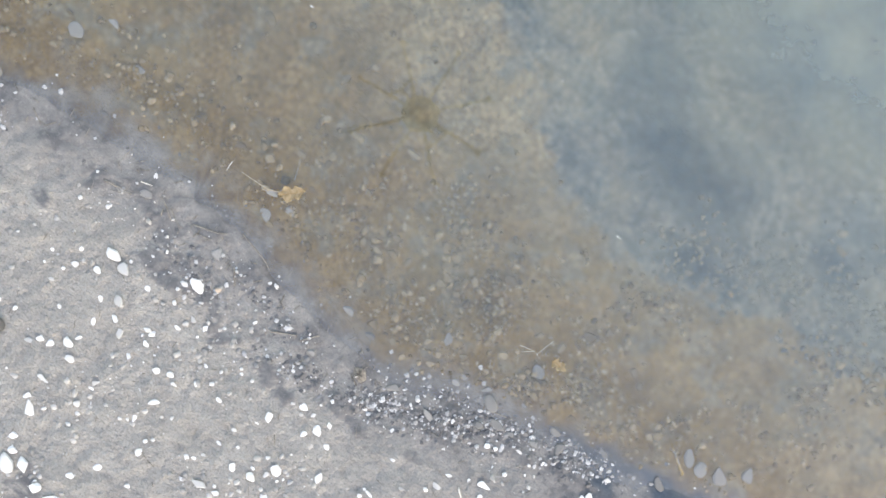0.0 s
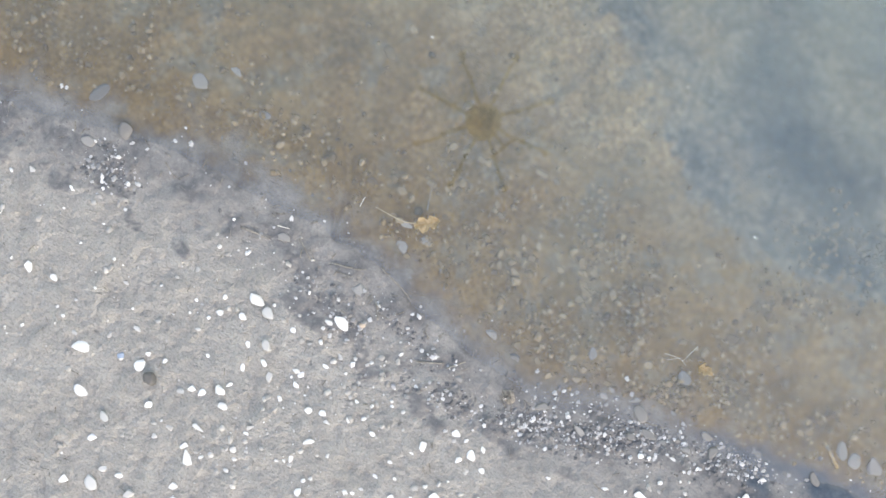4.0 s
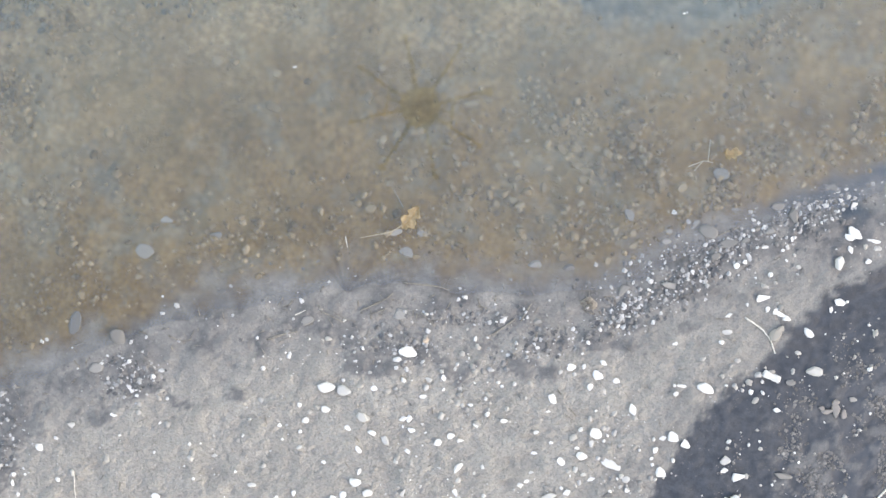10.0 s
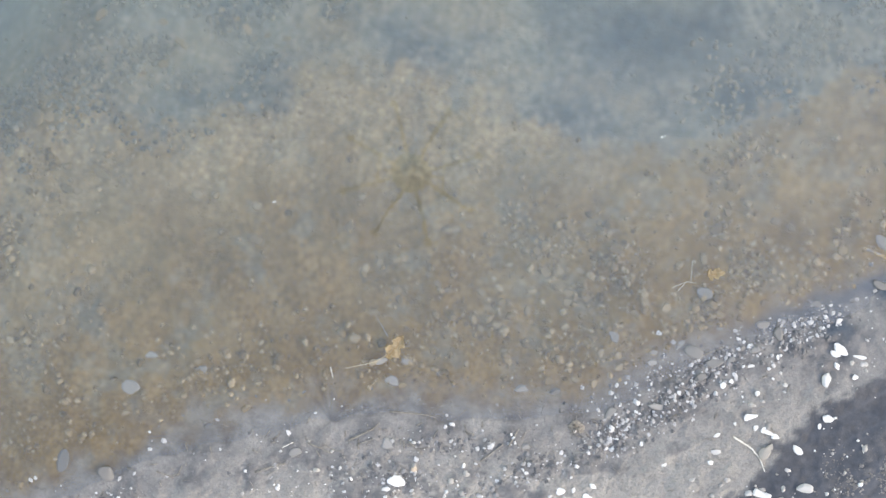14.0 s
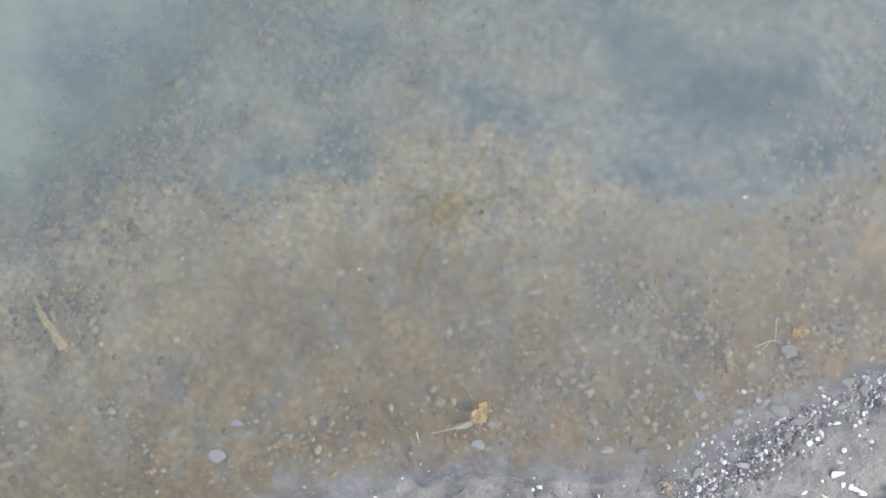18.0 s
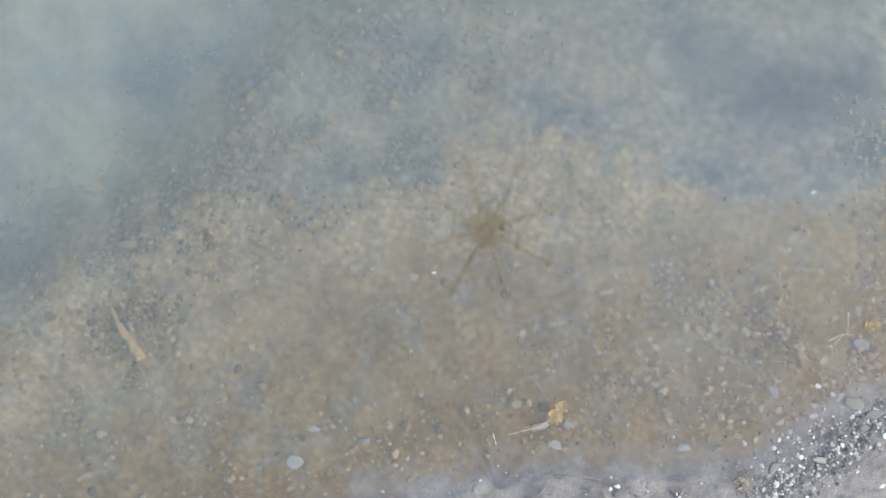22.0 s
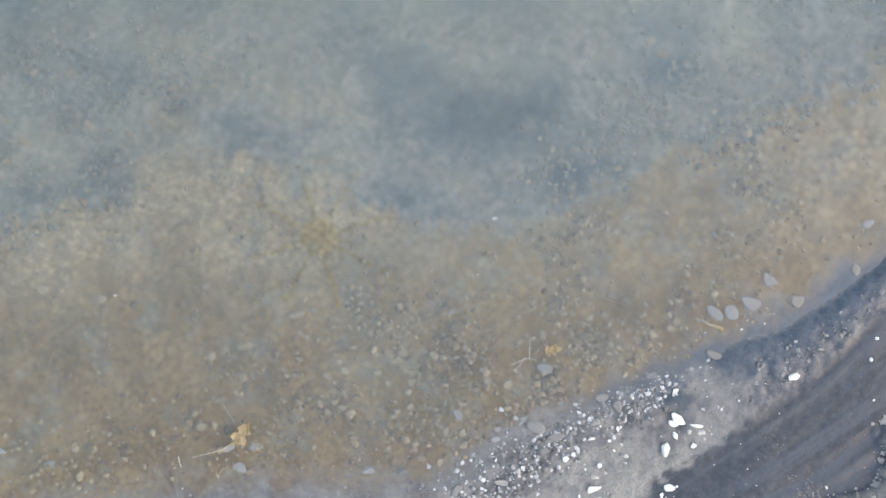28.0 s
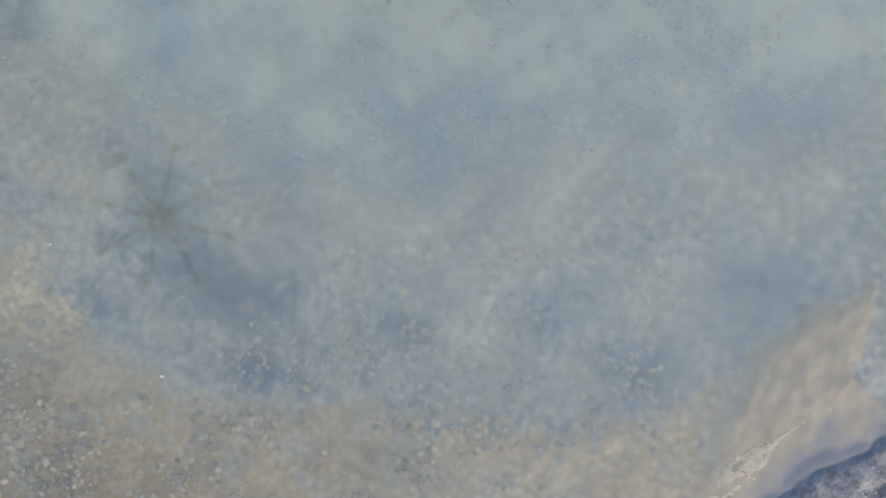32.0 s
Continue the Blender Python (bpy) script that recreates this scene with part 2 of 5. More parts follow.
    seam = seam * smooth01(s + 0.16 * (n1 - 0.5) + 0.13 * (n2 - 0.5) + 0.05 * (n3 - 0.5), -reach - 0.05, -reach + 0.02) * (1 - smooth01(s + 0.1 * (n1 - 0.5) + 0.06 * (n2 - 0.5), -0.02, 0.06))
    sky_sheen = np.maximum(sky_sheen, 0.7 * seam)
    crumb_mask = np.clip(0.15 * strip * smooth01(0.6 * n2 + 0.8 * n3, 0.74, 0.88) + clod + 0.2 * patch, 0, 1)
    return z, np.where(rim > 0, np.clip(patchy + 0.08 + 0.1 * smooth01(-rim, -0.03, 0), 0, 1) * (1 - east) + east * (1 - 0.15 * smooth01(s, 0.03, 0.09)), np.maximum(np.maximum(wet, damp), 0.42 * smooth01(q + 0.25 * (n1 - 0.5), -0.3, 0.0))), np.maximum(np.maximum(haze * (s > 0), np.maximum(mud * (1 - 0.3 * patch), seep), shade), 0.9 * east * (0.25 + 0.75 * smooth01(x + 0.5 * (n1 - 0.5), 2.3, 2.65)) * (1 - smooth01(s + 0.06 * (n1 - 0.5) + 0.05 * (n2 - 0.5) - 0.02 * bank, 0.01, 0.05)) * smooth01(s, -0.004, 0.006)), crumb_mask, (1 - haze) * smooth01(s + 0.14 * (n2 - 0.5) + 0.1 * (n1 - 0.5) - (0.035 + 0.025 * smooth01(x, 2.25, 2.6)) * east, -0.1 + 0.06 * east, 0.1 - 0.01 * east), damp, sky_sheen


def ground_z(x, y):
    return float(ground_parts(np.array([x]), np.array([y]))[0][0])


def axis_steps(lo, hi, step, reach):
    inner = np.arange(lo, hi + step / 2, step)
    grow = np.concatenate([np.cumsum(step * 1.13 ** np.arange(1, 110))])
    grow = grow[grow < reach]
    return np.concatenate([lo - grow[::-1], inner, hi + grow])


def sheet(name, xs, ys, height, masks=None):
    gx, gy = np.meshgrid(xs, ys)
    gz = height(gx, gy) if callable(height) else np.full_like(gx, height)
    nx, ny = len(xs), len(ys)
    mesh = bpy.data.meshes.new(name)
    co = np.stack([gx, gy, gz], -1).reshape(-1, 3).astype(np.float32)
    a = (np.arange(ny - 1)[:, None] * nx + np.arange(nx - 1)[None]).ravel()
    quads = np.stack([a, a + 1, a + nx + 1, a + nx], -1).astype(np.int32)
    fill_mesh(mesh, co, quads)
    for key, values in (masks or {}).items():
        mesh.attributes.new(key, "FLOAT", "POINT").data.foreach_set("value", np.asarray(values, np.float32).ravel())
    return mesh


def fill_mesh(mesh, co, faces, flat=False):
    sides = faces.shape[1]
    mesh.vertices.add(len(co))
    mesh.vertices.foreach_set("co", np.asarray(co, np.float32).ravel())
    mesh.loops.add(faces.size)
    mesh.loops.foreach_set("vertex_index", faces.astype(np.int32).ravel())
    mesh.polygons.add(len(faces))
    mesh.polygons.foreach_set("loop_start", np.arange(0, faces.size, sides, dtype=np.int32))
    mesh.update(calc_edges=True)
    mesh.polygons.foreach_set("use_smooth", np.full(len(faces), not flat))
    mesh.update()
    return mesh


def part(name, bm, material, parent=None, label=""):
    if isinstance(bm, bmesh.types.BMesh):
        mesh = bpy.data.meshes.new(name)
        for f in bm.faces:
            f.smooth = True
        bm.to_mesh(mesh)
        bm.free()
    else:
        mesh = bm
    if material and not mesh.materials:
        mesh.materials.append(material)
    ob = new(name, mesh)
    ob.parent = parent
    return tagged(ob, label) if label else ob


# ---- materials ----
class Nodes:
    """Short hand for building a node material."""

    def __init__(self, name):
        self.material = bpy.data.materials.new(name)
        self.material.use_nodes = True
        self.tree = self.material.node_tree
        self.shader = self.tree.nodes["Principled BSDF"]
        self.out = self.tree.nodes["Material Output"]
        self.coords = self.add("ShaderNodeTexCoord").outputs["Object"]
        self.place = self.add("ShaderNodeNewGeometry").outputs["Position"]

    def add(self, kind, **values):
        node = self.tree.nodes.new(kind)
        for key, value in values.items():
            if key in node.inputs:
                node.inputs[key].default_value = value
        return node

    def link(self, a, b):
        self.tree.links.new(a, b)

    def noise(self, scale, detail=4.0, rough=0.6, where=None):
        n = self.add("ShaderNodeTexNoise", Scale=scale, Detail=detail, Roughness=rough)
        self.link(where or self.place, n.inputs["Vector"])
        return n.outputs["Fac"]

    def cells(self, scale, where=None):
        n = self.add("ShaderNodeTexVoronoi", Scale=scale)
        self.link(where or self.place, n.inputs["Vector"])
        return n

    def step(self, value, lo, hi, a=0.0, b=1.0):
        n = self.add("ShaderNodeMapRange")
        self.link(value, n.inputs["Value"])
        for key, v in (("From Min", lo), ("From Max", hi), ("To Min", a), ("To Max", b)):
            n.inputs[key].default_value = v
        return n.outputs["Result"]

    def mix(self, fac, a, b):
        n = self.add("ShaderNodeMix")
        n.data_type = "RGBA"
        for value, socket in ((fac, n.inputs[0]), (a, n.inputs[6]), (b, n.inputs[7])):
            if isinstance(value, bpy.types.NodeSocket):
                self.link(value, socket)
            elif isinstance(value, tuple):
                socket.default_value = (*value, 1)
            else:
                socket.default_value = value
        return n.outputs[2]

    def blend(self, fac, a, b):
        n = self.add("ShaderNodeMix")
        for value, socket in ((fac, n.inputs[0]), (a, n.inputs[2]), (b, n.inputs[3])):
            if isinstance(value, bpy.types.NodeSocket):
                self.link(value, socket)
            else:
                socket.default_value = value
        return n.outputs[0]

    def math(self, op, a, b=0.0):
        n = self.add("ShaderNodeMath")
        n.operation = op
        for value, socket in ((a, n.inputs[0]), (b, n.inputs[1])):
            if isinstance(value, bpy.types.NodeSocket):
                self.link(value, socket)
            else:
                socket.default_value = value
        return n.outputs[0]

    def mask(self, name):
        n = self.add("ShaderNodeAttribute")
        n.attribute_name = name
        return n.outputs["Fac"]

    def finish(self, color=None, rough=None, relief=None, strength=0.4, distance=0.004):
        for value, key in ((color, "Base Color"), (rough, "Roughness")):
            if isinstance(value, bpy.types.NodeSocket):
                self.link(value, self.shader.inputs[key])
            elif isinstance(value, tuple):
                self.shader.inputs[key].default_value = (*value, 1)
            elif value is not None:
                self.shader.inputs[key].default_value = value
        if relief is not None:
            b = self.add("ShaderNodeBump", Strength=strength, Distance=distance)
            self.link(relief, b.inputs["Height"])
            self.link(b.outputs[0], self.shader.inputs["Normal"])
        return self.material


def ground_material():
    m = Nodes("silt_ground")
    n_big, n_mid, n_small, n_fine = m.noise(1.6), m.noise(7), m.noise(34, 5), m.noise(170, 3)
    dry = m.mix(m.step(n_mid, 0.35, 0.7), (0.348, 0.332, 0.304), (0.41, 0.392, 0.36))
    dry = m.mix(m.step(m.noise(16, 6, 0.66), 0.36, 0.5, 0.3, 0.0), dry, (0.225, 0.222, 0.218))
    dry = m.mix(m.step(m.noise(120, 4, 0.6), 0.38, 0.5, 0.4, 0.0), dry, (0.2, 0.19, 0.178))
    dry = m.mix(m.step(m.noise(95, 4, 0.6), 0.56, 0.68, 0.0, 0.4), dry, (0.5, 0.48, 0.445))
    dry = m.mix(m.step(m.cells(48).outputs["Distance"], 0.1, 0.17, 0.35, 0.0), dry, (0.15, 0.142, 0.13))
    wet = m.mix(m.step(n_small, 0.34, 0.66), (0.084, 0.086, 0.092), (0.152, 0.151, 0.15))
    wet = m.mix(m.step(m.noise(24, 7, 0.72), 0.42, 0.54, 0.6, 0.0), wet, (0.05, 0.055, 0.064))
    wet = m.mix(m.step(m.noise(70, 5, 0.7), 0.56, 0.66, 0.0, 0.4), wet, (0.27, 0.265, 0.258))
    mud = m.mix(m.step(n_small, 0.4, 0.66), (0.033, 0.042, 0.054), (0.054, 0.065, 0.081))
    crumb = m.math("MULTIPLY", m.step(m.noise(95, 5, 0.7), 0.6, 0.7), m.step(m.noise(6, 4), 0.45, 0.6))
    mud = m.mix(m.mask("track"), mud, (0.06, 0.073, 0.091))
    mud = m.mix(crumb, mud, (0.17, 0.165, 0.158))
    clod = m.mix(m.step(n_small, 0.35, 0.65), (0.15, 0.147, 0.146), (0.28, 0.273, 0.268))
    bed = m.mix(m.step(n_mid, 0.35, 0.68), (0.182, 0.124, 0.058), (0.264, 0.19, 0.1))
    bed = m.mix(m.step(m.noise(60, 5, 0.66), 0.36, 0.54), m.mix(0.55, bed, (0.0898, 0.0634, 0.037)), bed)
    bed = m.mix(m.step(n_big, 0.56, 0.72), bed, (0.228, 0.172, 0.094))
    sand = m.mix(m.step(n_mid, 0.36, 0.64), (0.312, 0.244, 0.15), (0.41, 0.336, 0.228))
    sand = m.mix(m.step(n_small, 0.36, 0.58), m.mix(0.38, sand, (0.1, 0.085, 0.06)), sand)
    sand = m.mix(m.step(m.noise(80, 4, 0.65), 0.4, 0.6), m.mix(0.3, sand, (0.0634, 0.0581, 0.0475)), sand)
    bed = m.mix(m.mask("sand"), bed, sand)
    # tint for the deep bed, close to the murk sheet's colour
    deep_tint = m.mix(m.step(m.noise(4.5, 7, 0.68), 0.36, 0.6), (0.135, 0.168, 0.176), (0.235, 0.252, 0.225))
    deep_tint = m.mix(m.step(n_small, 0.35, 0.6, 0.35, 0.0), deep_tint, (0.06, 0.072, 0.078))
    bed = m.mix(m.step(m.noise(5.5, 7, 0.7), 0.52, 0.62, 0.0, 0.8), bed, m.mix(0.5, deep_tint, bed))
    bed = m.mix(m.mask("deep_tint"), bed, deep_tint)
    slope = m.mix(m.step(m.noise(19, 6, 0.66), 0.38, 0.62), (0.122, 0.138, 0.137), (0.248, 0.25, 0.225))
    # bed colour turns grey, then darker and bluer, as this mask grows
    blue_tint = m.mix(m.step(m.noise(14, 6, 0.66), 0.36, 0.64), (0.012, 0.042, 0.07), (0.06, 0.092, 0.116))
    bed = m.mix(m.step(m.mask("blue_tint"), 0.0, 0.5), bed, slope)
    bed = m.mix(m.step(m.mask("blue_tint"), 0.5, 1.0), bed, blue_tint)
    # shading of small lumps put into the bed colour: dark creases, pale tops
    lump = m.cells(31).outputs["Distance"]
    bed = m.mix(m.step(lump, 0.3, 0.62, 0.0, 0.3), bed, m.mix(0.65, bed, (0.05, 0.036, 0.022)))
    bed = m.mix(m.step(lump, 0.05, 0.28, 0.18, 0.0), bed, m.mix(0.5, bed, (0.42, 0.35, 0.24)))
    long_streak = m.add("ShaderNodeMapping")
    long_streak.inputs["Scale"].default_value = (1.0, 0.5, 1)
    long_streak.inputs["Rotation"].default_value = (0, 0, 0.4)
    m.link(m.place, long_streak.inputs["Vector"])
    shelf = m.mix(m.step(m.noise(22, 5, 0.65, long_streak.outputs[0]), 0.36, 0.62), (0.165, 0.138, 0.1), (0.26, 0.212, 0.142))
    bed = m.mix(m.math("MULTIPLY", m.mask("shelf"), m.step(m.noise(9, 5), 0.3, 0.6, 0.5, 0.95)), bed, shelf)
    bank = m.mix(m.step(m.noise(26, 6, 0.7), 0.42, 0.6), (0.045, 0.057, 0.076), (0.128, 0.132, 0.14))
    bank = m.mix(m.step(m.noise(11, 7, 0.72), 0.5, 0.62, 0.0, 0.6), bank, (0.2, 0.188, 0.18))
    wet = m.mix(m.mask("bank"), wet, bank)
    color = m.mix(m.mask("wet"), dry, wet)
    # reflected sky along the bank, painted as dark blue into submerged mud
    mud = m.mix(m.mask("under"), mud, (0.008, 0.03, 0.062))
    color = m.mix(m.mask("mud"), color, mud)
    color = m.mix(m.mask("clod"), color, clod)
    color = m.mix(m.mask("bed"), color, bed)
    # reflected sky on the wet edge, put into the base colour
    color = m.mix(m.mask("sky_sheen"), color, m.mix(m.step(m.noise(40, 5, 0.65), 0.36, 0.62), (0.026, 0.049, 0.075), (0.066, 0.094, 0.122)))
    shine = m.math("MAXIMUM", m.math("MAXIMUM", m.mask("wet"), m.mask("mud")), m.mask("sky_sheen"))
    rough = m.blend(shine, 0.92, m.step(n_small, 0.3, 0.7, 0.3, 0.5))
    rough = m.blend(m.mask("bed"), rough, 0.9)
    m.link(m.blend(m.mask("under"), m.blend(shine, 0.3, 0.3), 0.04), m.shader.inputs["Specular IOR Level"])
    long_way = m.add("ShaderNodeMapping")
    long_way.inputs["Scale"].default_value = (0.8, 1.15, 1)
    long_way.inputs["Rotation"].default_value = (0, 0, -0.3)
    m.link(m.place, long_way.inputs["Vector"])
    crusty = m.noise(58, 4, 0.58, long_way.outputs[0])
    relief = m.math("ADD", m.math("MULTIPLY", n_small, 1.0), m.math("ADD", m.math("MULTIPLY", n_fine, 0.5), m.math("MULTIPLY", crusty, 1.2)))
    material = m.finish(color, rough, relief, 0.55, 0.018)
    smear = [n for n in m.tree.nodes if n.type == "BUMP"][0]
    m.link(m.blend(shine, 0.85, 0.12), smear.inputs["Strength"])
    return material


def stone_material(name, dark, mid, light, rough=0.55, island=False):
    m = Nodes(name)
    if island:
        pick = m.add("ShaderNodeNewGeometry").outputs["Random Per Island"]
    else:
        pick = m.add("ShaderNodeObjectInfo").outputs["Random"]
    base = m.mix(m.step(pick, 0.05, 0.35), dark, mid)
    base = m.mix(m.step(pick, 0.5, 1.0), base, light)
    speck = m.noise(220, 4)
    veins = m.noise(55, 5, 0.7)
    base = m.mix(m.step(speck, 0.35, 0.5, 0.25, 0.0), base, dark)
    base = m.mix(m.step(veins, 0.58, 0.7, 0.0, 0.25), base, dark)
    return m.finish(base, m.step(veins, 0.3, 0.7, rough - 0.12, rough + 0.15), speck, 0.25, 0.002)


def plant_material(name, a, b, rough=0.7):
    m = Nodes(name)
    return m.finish(m.mix(m.step(m.noise(90, 5), 0.35, 0.65), a, b), rough, m.noise(300, 3), 0.4, 0.002)


def water_surface_material():
    m = Nodes("water_surface")
    m.tree.nodes.remove(m.shader)
    clear, gloss, both = m.add("ShaderNodeBsdfTransparent"), m.add("ShaderNodeBsdfGlossy", Roughness=0.02), m.add("ShaderNodeMixShader")
    facing = m.add("ShaderNodeLayerWeight", Blend=0.5).outputs["Facing"]
    mirror = m.math("ADD", 0.10, m.math("MULTIPLY", 0.7, m.math("POWER", facing, 5.0)))
    clear.inputs[0].default_value = (0.985, 0.99, 0.98, 1)
    m.link(mirror, both.inputs[0])
    m.link(clear.outputs[0], both.inputs[1])
    m.link(gloss.outputs[0], both.inputs[2])
    b = m.add("ShaderNodeBump", Strength=0.05, Distance=0.01)
    m.link(m.noise(4, 2), b.inputs["Height"])
    m.link(b.outputs[0], gloss.inputs["Normal"])
    m.link(both.outputs[0], m.out.inputs[0])
    return m.material


# haze of the murky water, painted on one sheet with depth-driven opacity
def silt_haze_material():
    m = Nodes("silt_haze")
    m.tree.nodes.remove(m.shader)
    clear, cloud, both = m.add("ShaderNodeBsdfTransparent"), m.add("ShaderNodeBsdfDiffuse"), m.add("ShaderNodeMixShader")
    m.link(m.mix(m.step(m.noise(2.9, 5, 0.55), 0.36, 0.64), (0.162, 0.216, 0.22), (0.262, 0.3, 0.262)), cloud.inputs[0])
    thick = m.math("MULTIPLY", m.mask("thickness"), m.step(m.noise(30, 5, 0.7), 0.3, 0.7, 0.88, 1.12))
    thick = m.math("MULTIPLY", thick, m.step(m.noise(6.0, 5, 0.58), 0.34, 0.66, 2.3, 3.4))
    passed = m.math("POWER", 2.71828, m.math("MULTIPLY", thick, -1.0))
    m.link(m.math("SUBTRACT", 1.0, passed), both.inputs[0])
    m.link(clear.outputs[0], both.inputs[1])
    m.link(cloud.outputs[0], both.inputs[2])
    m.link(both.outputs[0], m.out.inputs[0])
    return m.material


SILT = ground_material()
WHITE_STONE = stone_material("white_limestone", (0.42, 0.415, 0.40), (0.66, 0.66, 0.65), (0.78, 0.775, 0.765), 0.5)
GREY_STONE = stone_material("grey_stone", (0.12, 0.116, 0.11), (0.19, 0.185, 0.176), (0.275, 0.268, 0.255), 0.6)
BED_STONE = stone_material("silted_stone", (0.125, 0.094, 0.056), (0.19, 0.148, 0.092), (0.28, 0.228, 0.155), 0.75)
GRAVEL_DRY = stone_material("pale_gravel", (0.38, 0.37, 0.355), (0.62, 0.615, 0.60), (0.78, 0.775, 0.76), 0.5, True)
GRAVEL_WET = stone_material("wet_gravel", (0.08, 0.082, 0.087), (0.145, 0.144, 0.144), (0.6, 0.6, 0.595), 0.35, True)
GRAVEL_BED = stone_material("lake_bed_gravel", (0.108, 0.08, 0.046), (0.2, 0.15, 0.088), (0.31, 0.248, 0.165), 0.8, True)
GRAVEL_SLOPE = stone_material("slope_stone", (0.1, 0.098, 0.086), (0.152, 0.146, 0.122), (0.205, 0.194, 0.158), 0.85, True)
GRAVEL_SOIL = stone_material("dusty_pebble", (0.24, 0.235, 0.225), (0.36, 0.345, 0.32), (0.52, 0.505, 0.48), 0.8, True)
CLOD = stone_material("dry_soil_clod", (0.19, 0.184, 0.18), (0.262, 0.252, 0.246), (0.34, 0.328, 0.318), 0.95, True)
CLOD_DAMP = stone_material("damp_soil_clod", (0.1, 0.105, 0.113), (0.15, 0.152, 0.158), (0.27, 0.265, 0.262), 0.6, True)
CLAY = stone_material("dry_clay", (0.225, 0.199, 0.184), (0.285, 0.259, 0.24), (0.345, 0.323, 0.285), 0.9)
CLOD_PALE = stone_material("pale_mud_crumb", (0.1, 0.097, 0.095), (0.165, 0.158, 0.152), (0.24, 0.23, 0.22), 0.9, True)
DARK_STONE = stone_material("dark_stone", (0.06, 0.058, 0.055), (0.09, 0.085, 0.08), (0.13, 0.125, 0.12), 0.6)
TAN_STONE = stone_material("tan_stone", (0.3, 0.225, 0.16), (0.4, 0.31, 0.235), (0.48, 0.39, 0.31), 0.6)
BLUE_STONE = stone_material("blue_stone", (0.14, 0.19, 0.27), (0.22, 0.29, 0.38), (0.3, 0.37, 0.46), 0.5)
CLUMP = plant_material("withered_mat", (0.16, 0.142, 0.12), (0.32, 0.285, 0.24), 0.9)
WET_STRAW = plant_material("wet_straw", (0.30, 0.28, 0.23), (0.42, 0.39, 0.33))
DEAD_LEAF = plant_material("dead_leaf", (0.264, 0.188, 0.1), (0.4, 0.308, 0.188))
TWIG = plant_material("grey_twig", (0.15, 0.135, 0.115), (0.29, 0.265, 0.23))
STRAW = plant_material("bleached_stalk", (0.55, 0.52, 0.46), (0.78, 0.75, 0.68))
DRIFTWOOD = plant_material("driftwood", (0.25, 0.175, 0.085), (0.37, 0.27, 0.14))
CRUST = plant_material("clay_crust", (0.4, 0.335, 0.22), (0.58, 0.5, 0.35), 0.9)
LEAF_RIB = plant_material("leaf_rib", (0.24, 0.15, 0.07), (0.36, 0.24, 0.11))
LEAF_STEM = plant_material("leaf_stem", (0.30, 0.25, 0.17), (0.44, 0.38, 0.28))
FLUFF = plant_material("white_fluff", (0.78, 0.78, 0.78), (0.9, 0.9, 0.9), 0.9)
WATER = water_surface_material()
MURK = silt_haze_material()

# ---- ground: one sheet to the horizon ----
gx, gy = axis_steps(-2.3, 3.9, 0.0115, 450), axis_steps(-1.9, 3.8, 0.0115, 450)
mx, my = np.meshgrid(gx, gy)
g_z, g_wet, g_mud, g_clod, g_bed, g_bank, g_sky_sheen = ground_parts(mx, my)
g_s = off_shore(mx, my)
g_sand = np.maximum(smooth01(g_s + 0.08 * smooth01(mx, 0.9, 1.7) + 0.5 * (rough_grain(mx, my, 0.35, 3) - 0.5), 0.5, 1.0), 0.6 * smooth01(mx, 1.5, 2.5) * smooth01(g_s, 0.05, 0.3))
# spots where the bed colour is darker and bluer
BLUE_SPOTS = [(1.15, 1.45, 0.34, 0.2, 0.15, 0.85), (0.78, 1.62, 0.2, 0.12, 0.2, 0.8), (0.46, 1.36, 0.22, 0.07, 0.1, 0.3), (0.12, 1.38, 0.12, 0.1, 0.0, 0.4), (-0.42, 1.14, 0.2, 0.1, 0.3, 0.45),
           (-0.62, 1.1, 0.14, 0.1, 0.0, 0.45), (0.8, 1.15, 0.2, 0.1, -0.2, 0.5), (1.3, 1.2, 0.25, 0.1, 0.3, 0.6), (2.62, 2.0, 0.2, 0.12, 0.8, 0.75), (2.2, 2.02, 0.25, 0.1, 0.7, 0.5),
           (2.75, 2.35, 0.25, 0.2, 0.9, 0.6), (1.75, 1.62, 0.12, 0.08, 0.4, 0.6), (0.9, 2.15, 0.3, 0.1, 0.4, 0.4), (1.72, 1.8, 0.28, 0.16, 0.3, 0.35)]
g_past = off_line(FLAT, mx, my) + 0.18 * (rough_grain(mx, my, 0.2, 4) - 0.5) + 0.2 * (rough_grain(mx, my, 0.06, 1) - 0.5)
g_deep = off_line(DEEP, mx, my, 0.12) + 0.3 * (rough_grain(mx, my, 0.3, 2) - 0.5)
g_blue = np.max([h[5] * bump(mx, my, *h[:5]) for h in BLUE_SPOTS], 0)
g_blue_tint = smooth01(g_past, -0.045, 0.06) * np.clip(0.3 + 0.1 * smooth01(mx, 0.4, 1.0) + 0.85 * g_blue + 0.7 * (rough_grain(mx, my, 0.26, 6) - 0.5) + 0.3 * (rough_grain(mx, my, 0.07, 3) - 0.5), 0, 1)
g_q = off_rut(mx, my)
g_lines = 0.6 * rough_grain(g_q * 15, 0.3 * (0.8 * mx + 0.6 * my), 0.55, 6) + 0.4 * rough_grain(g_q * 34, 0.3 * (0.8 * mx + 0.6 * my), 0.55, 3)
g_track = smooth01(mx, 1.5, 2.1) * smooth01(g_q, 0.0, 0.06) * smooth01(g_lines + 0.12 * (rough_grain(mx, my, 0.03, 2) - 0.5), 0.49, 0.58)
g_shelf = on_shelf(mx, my)
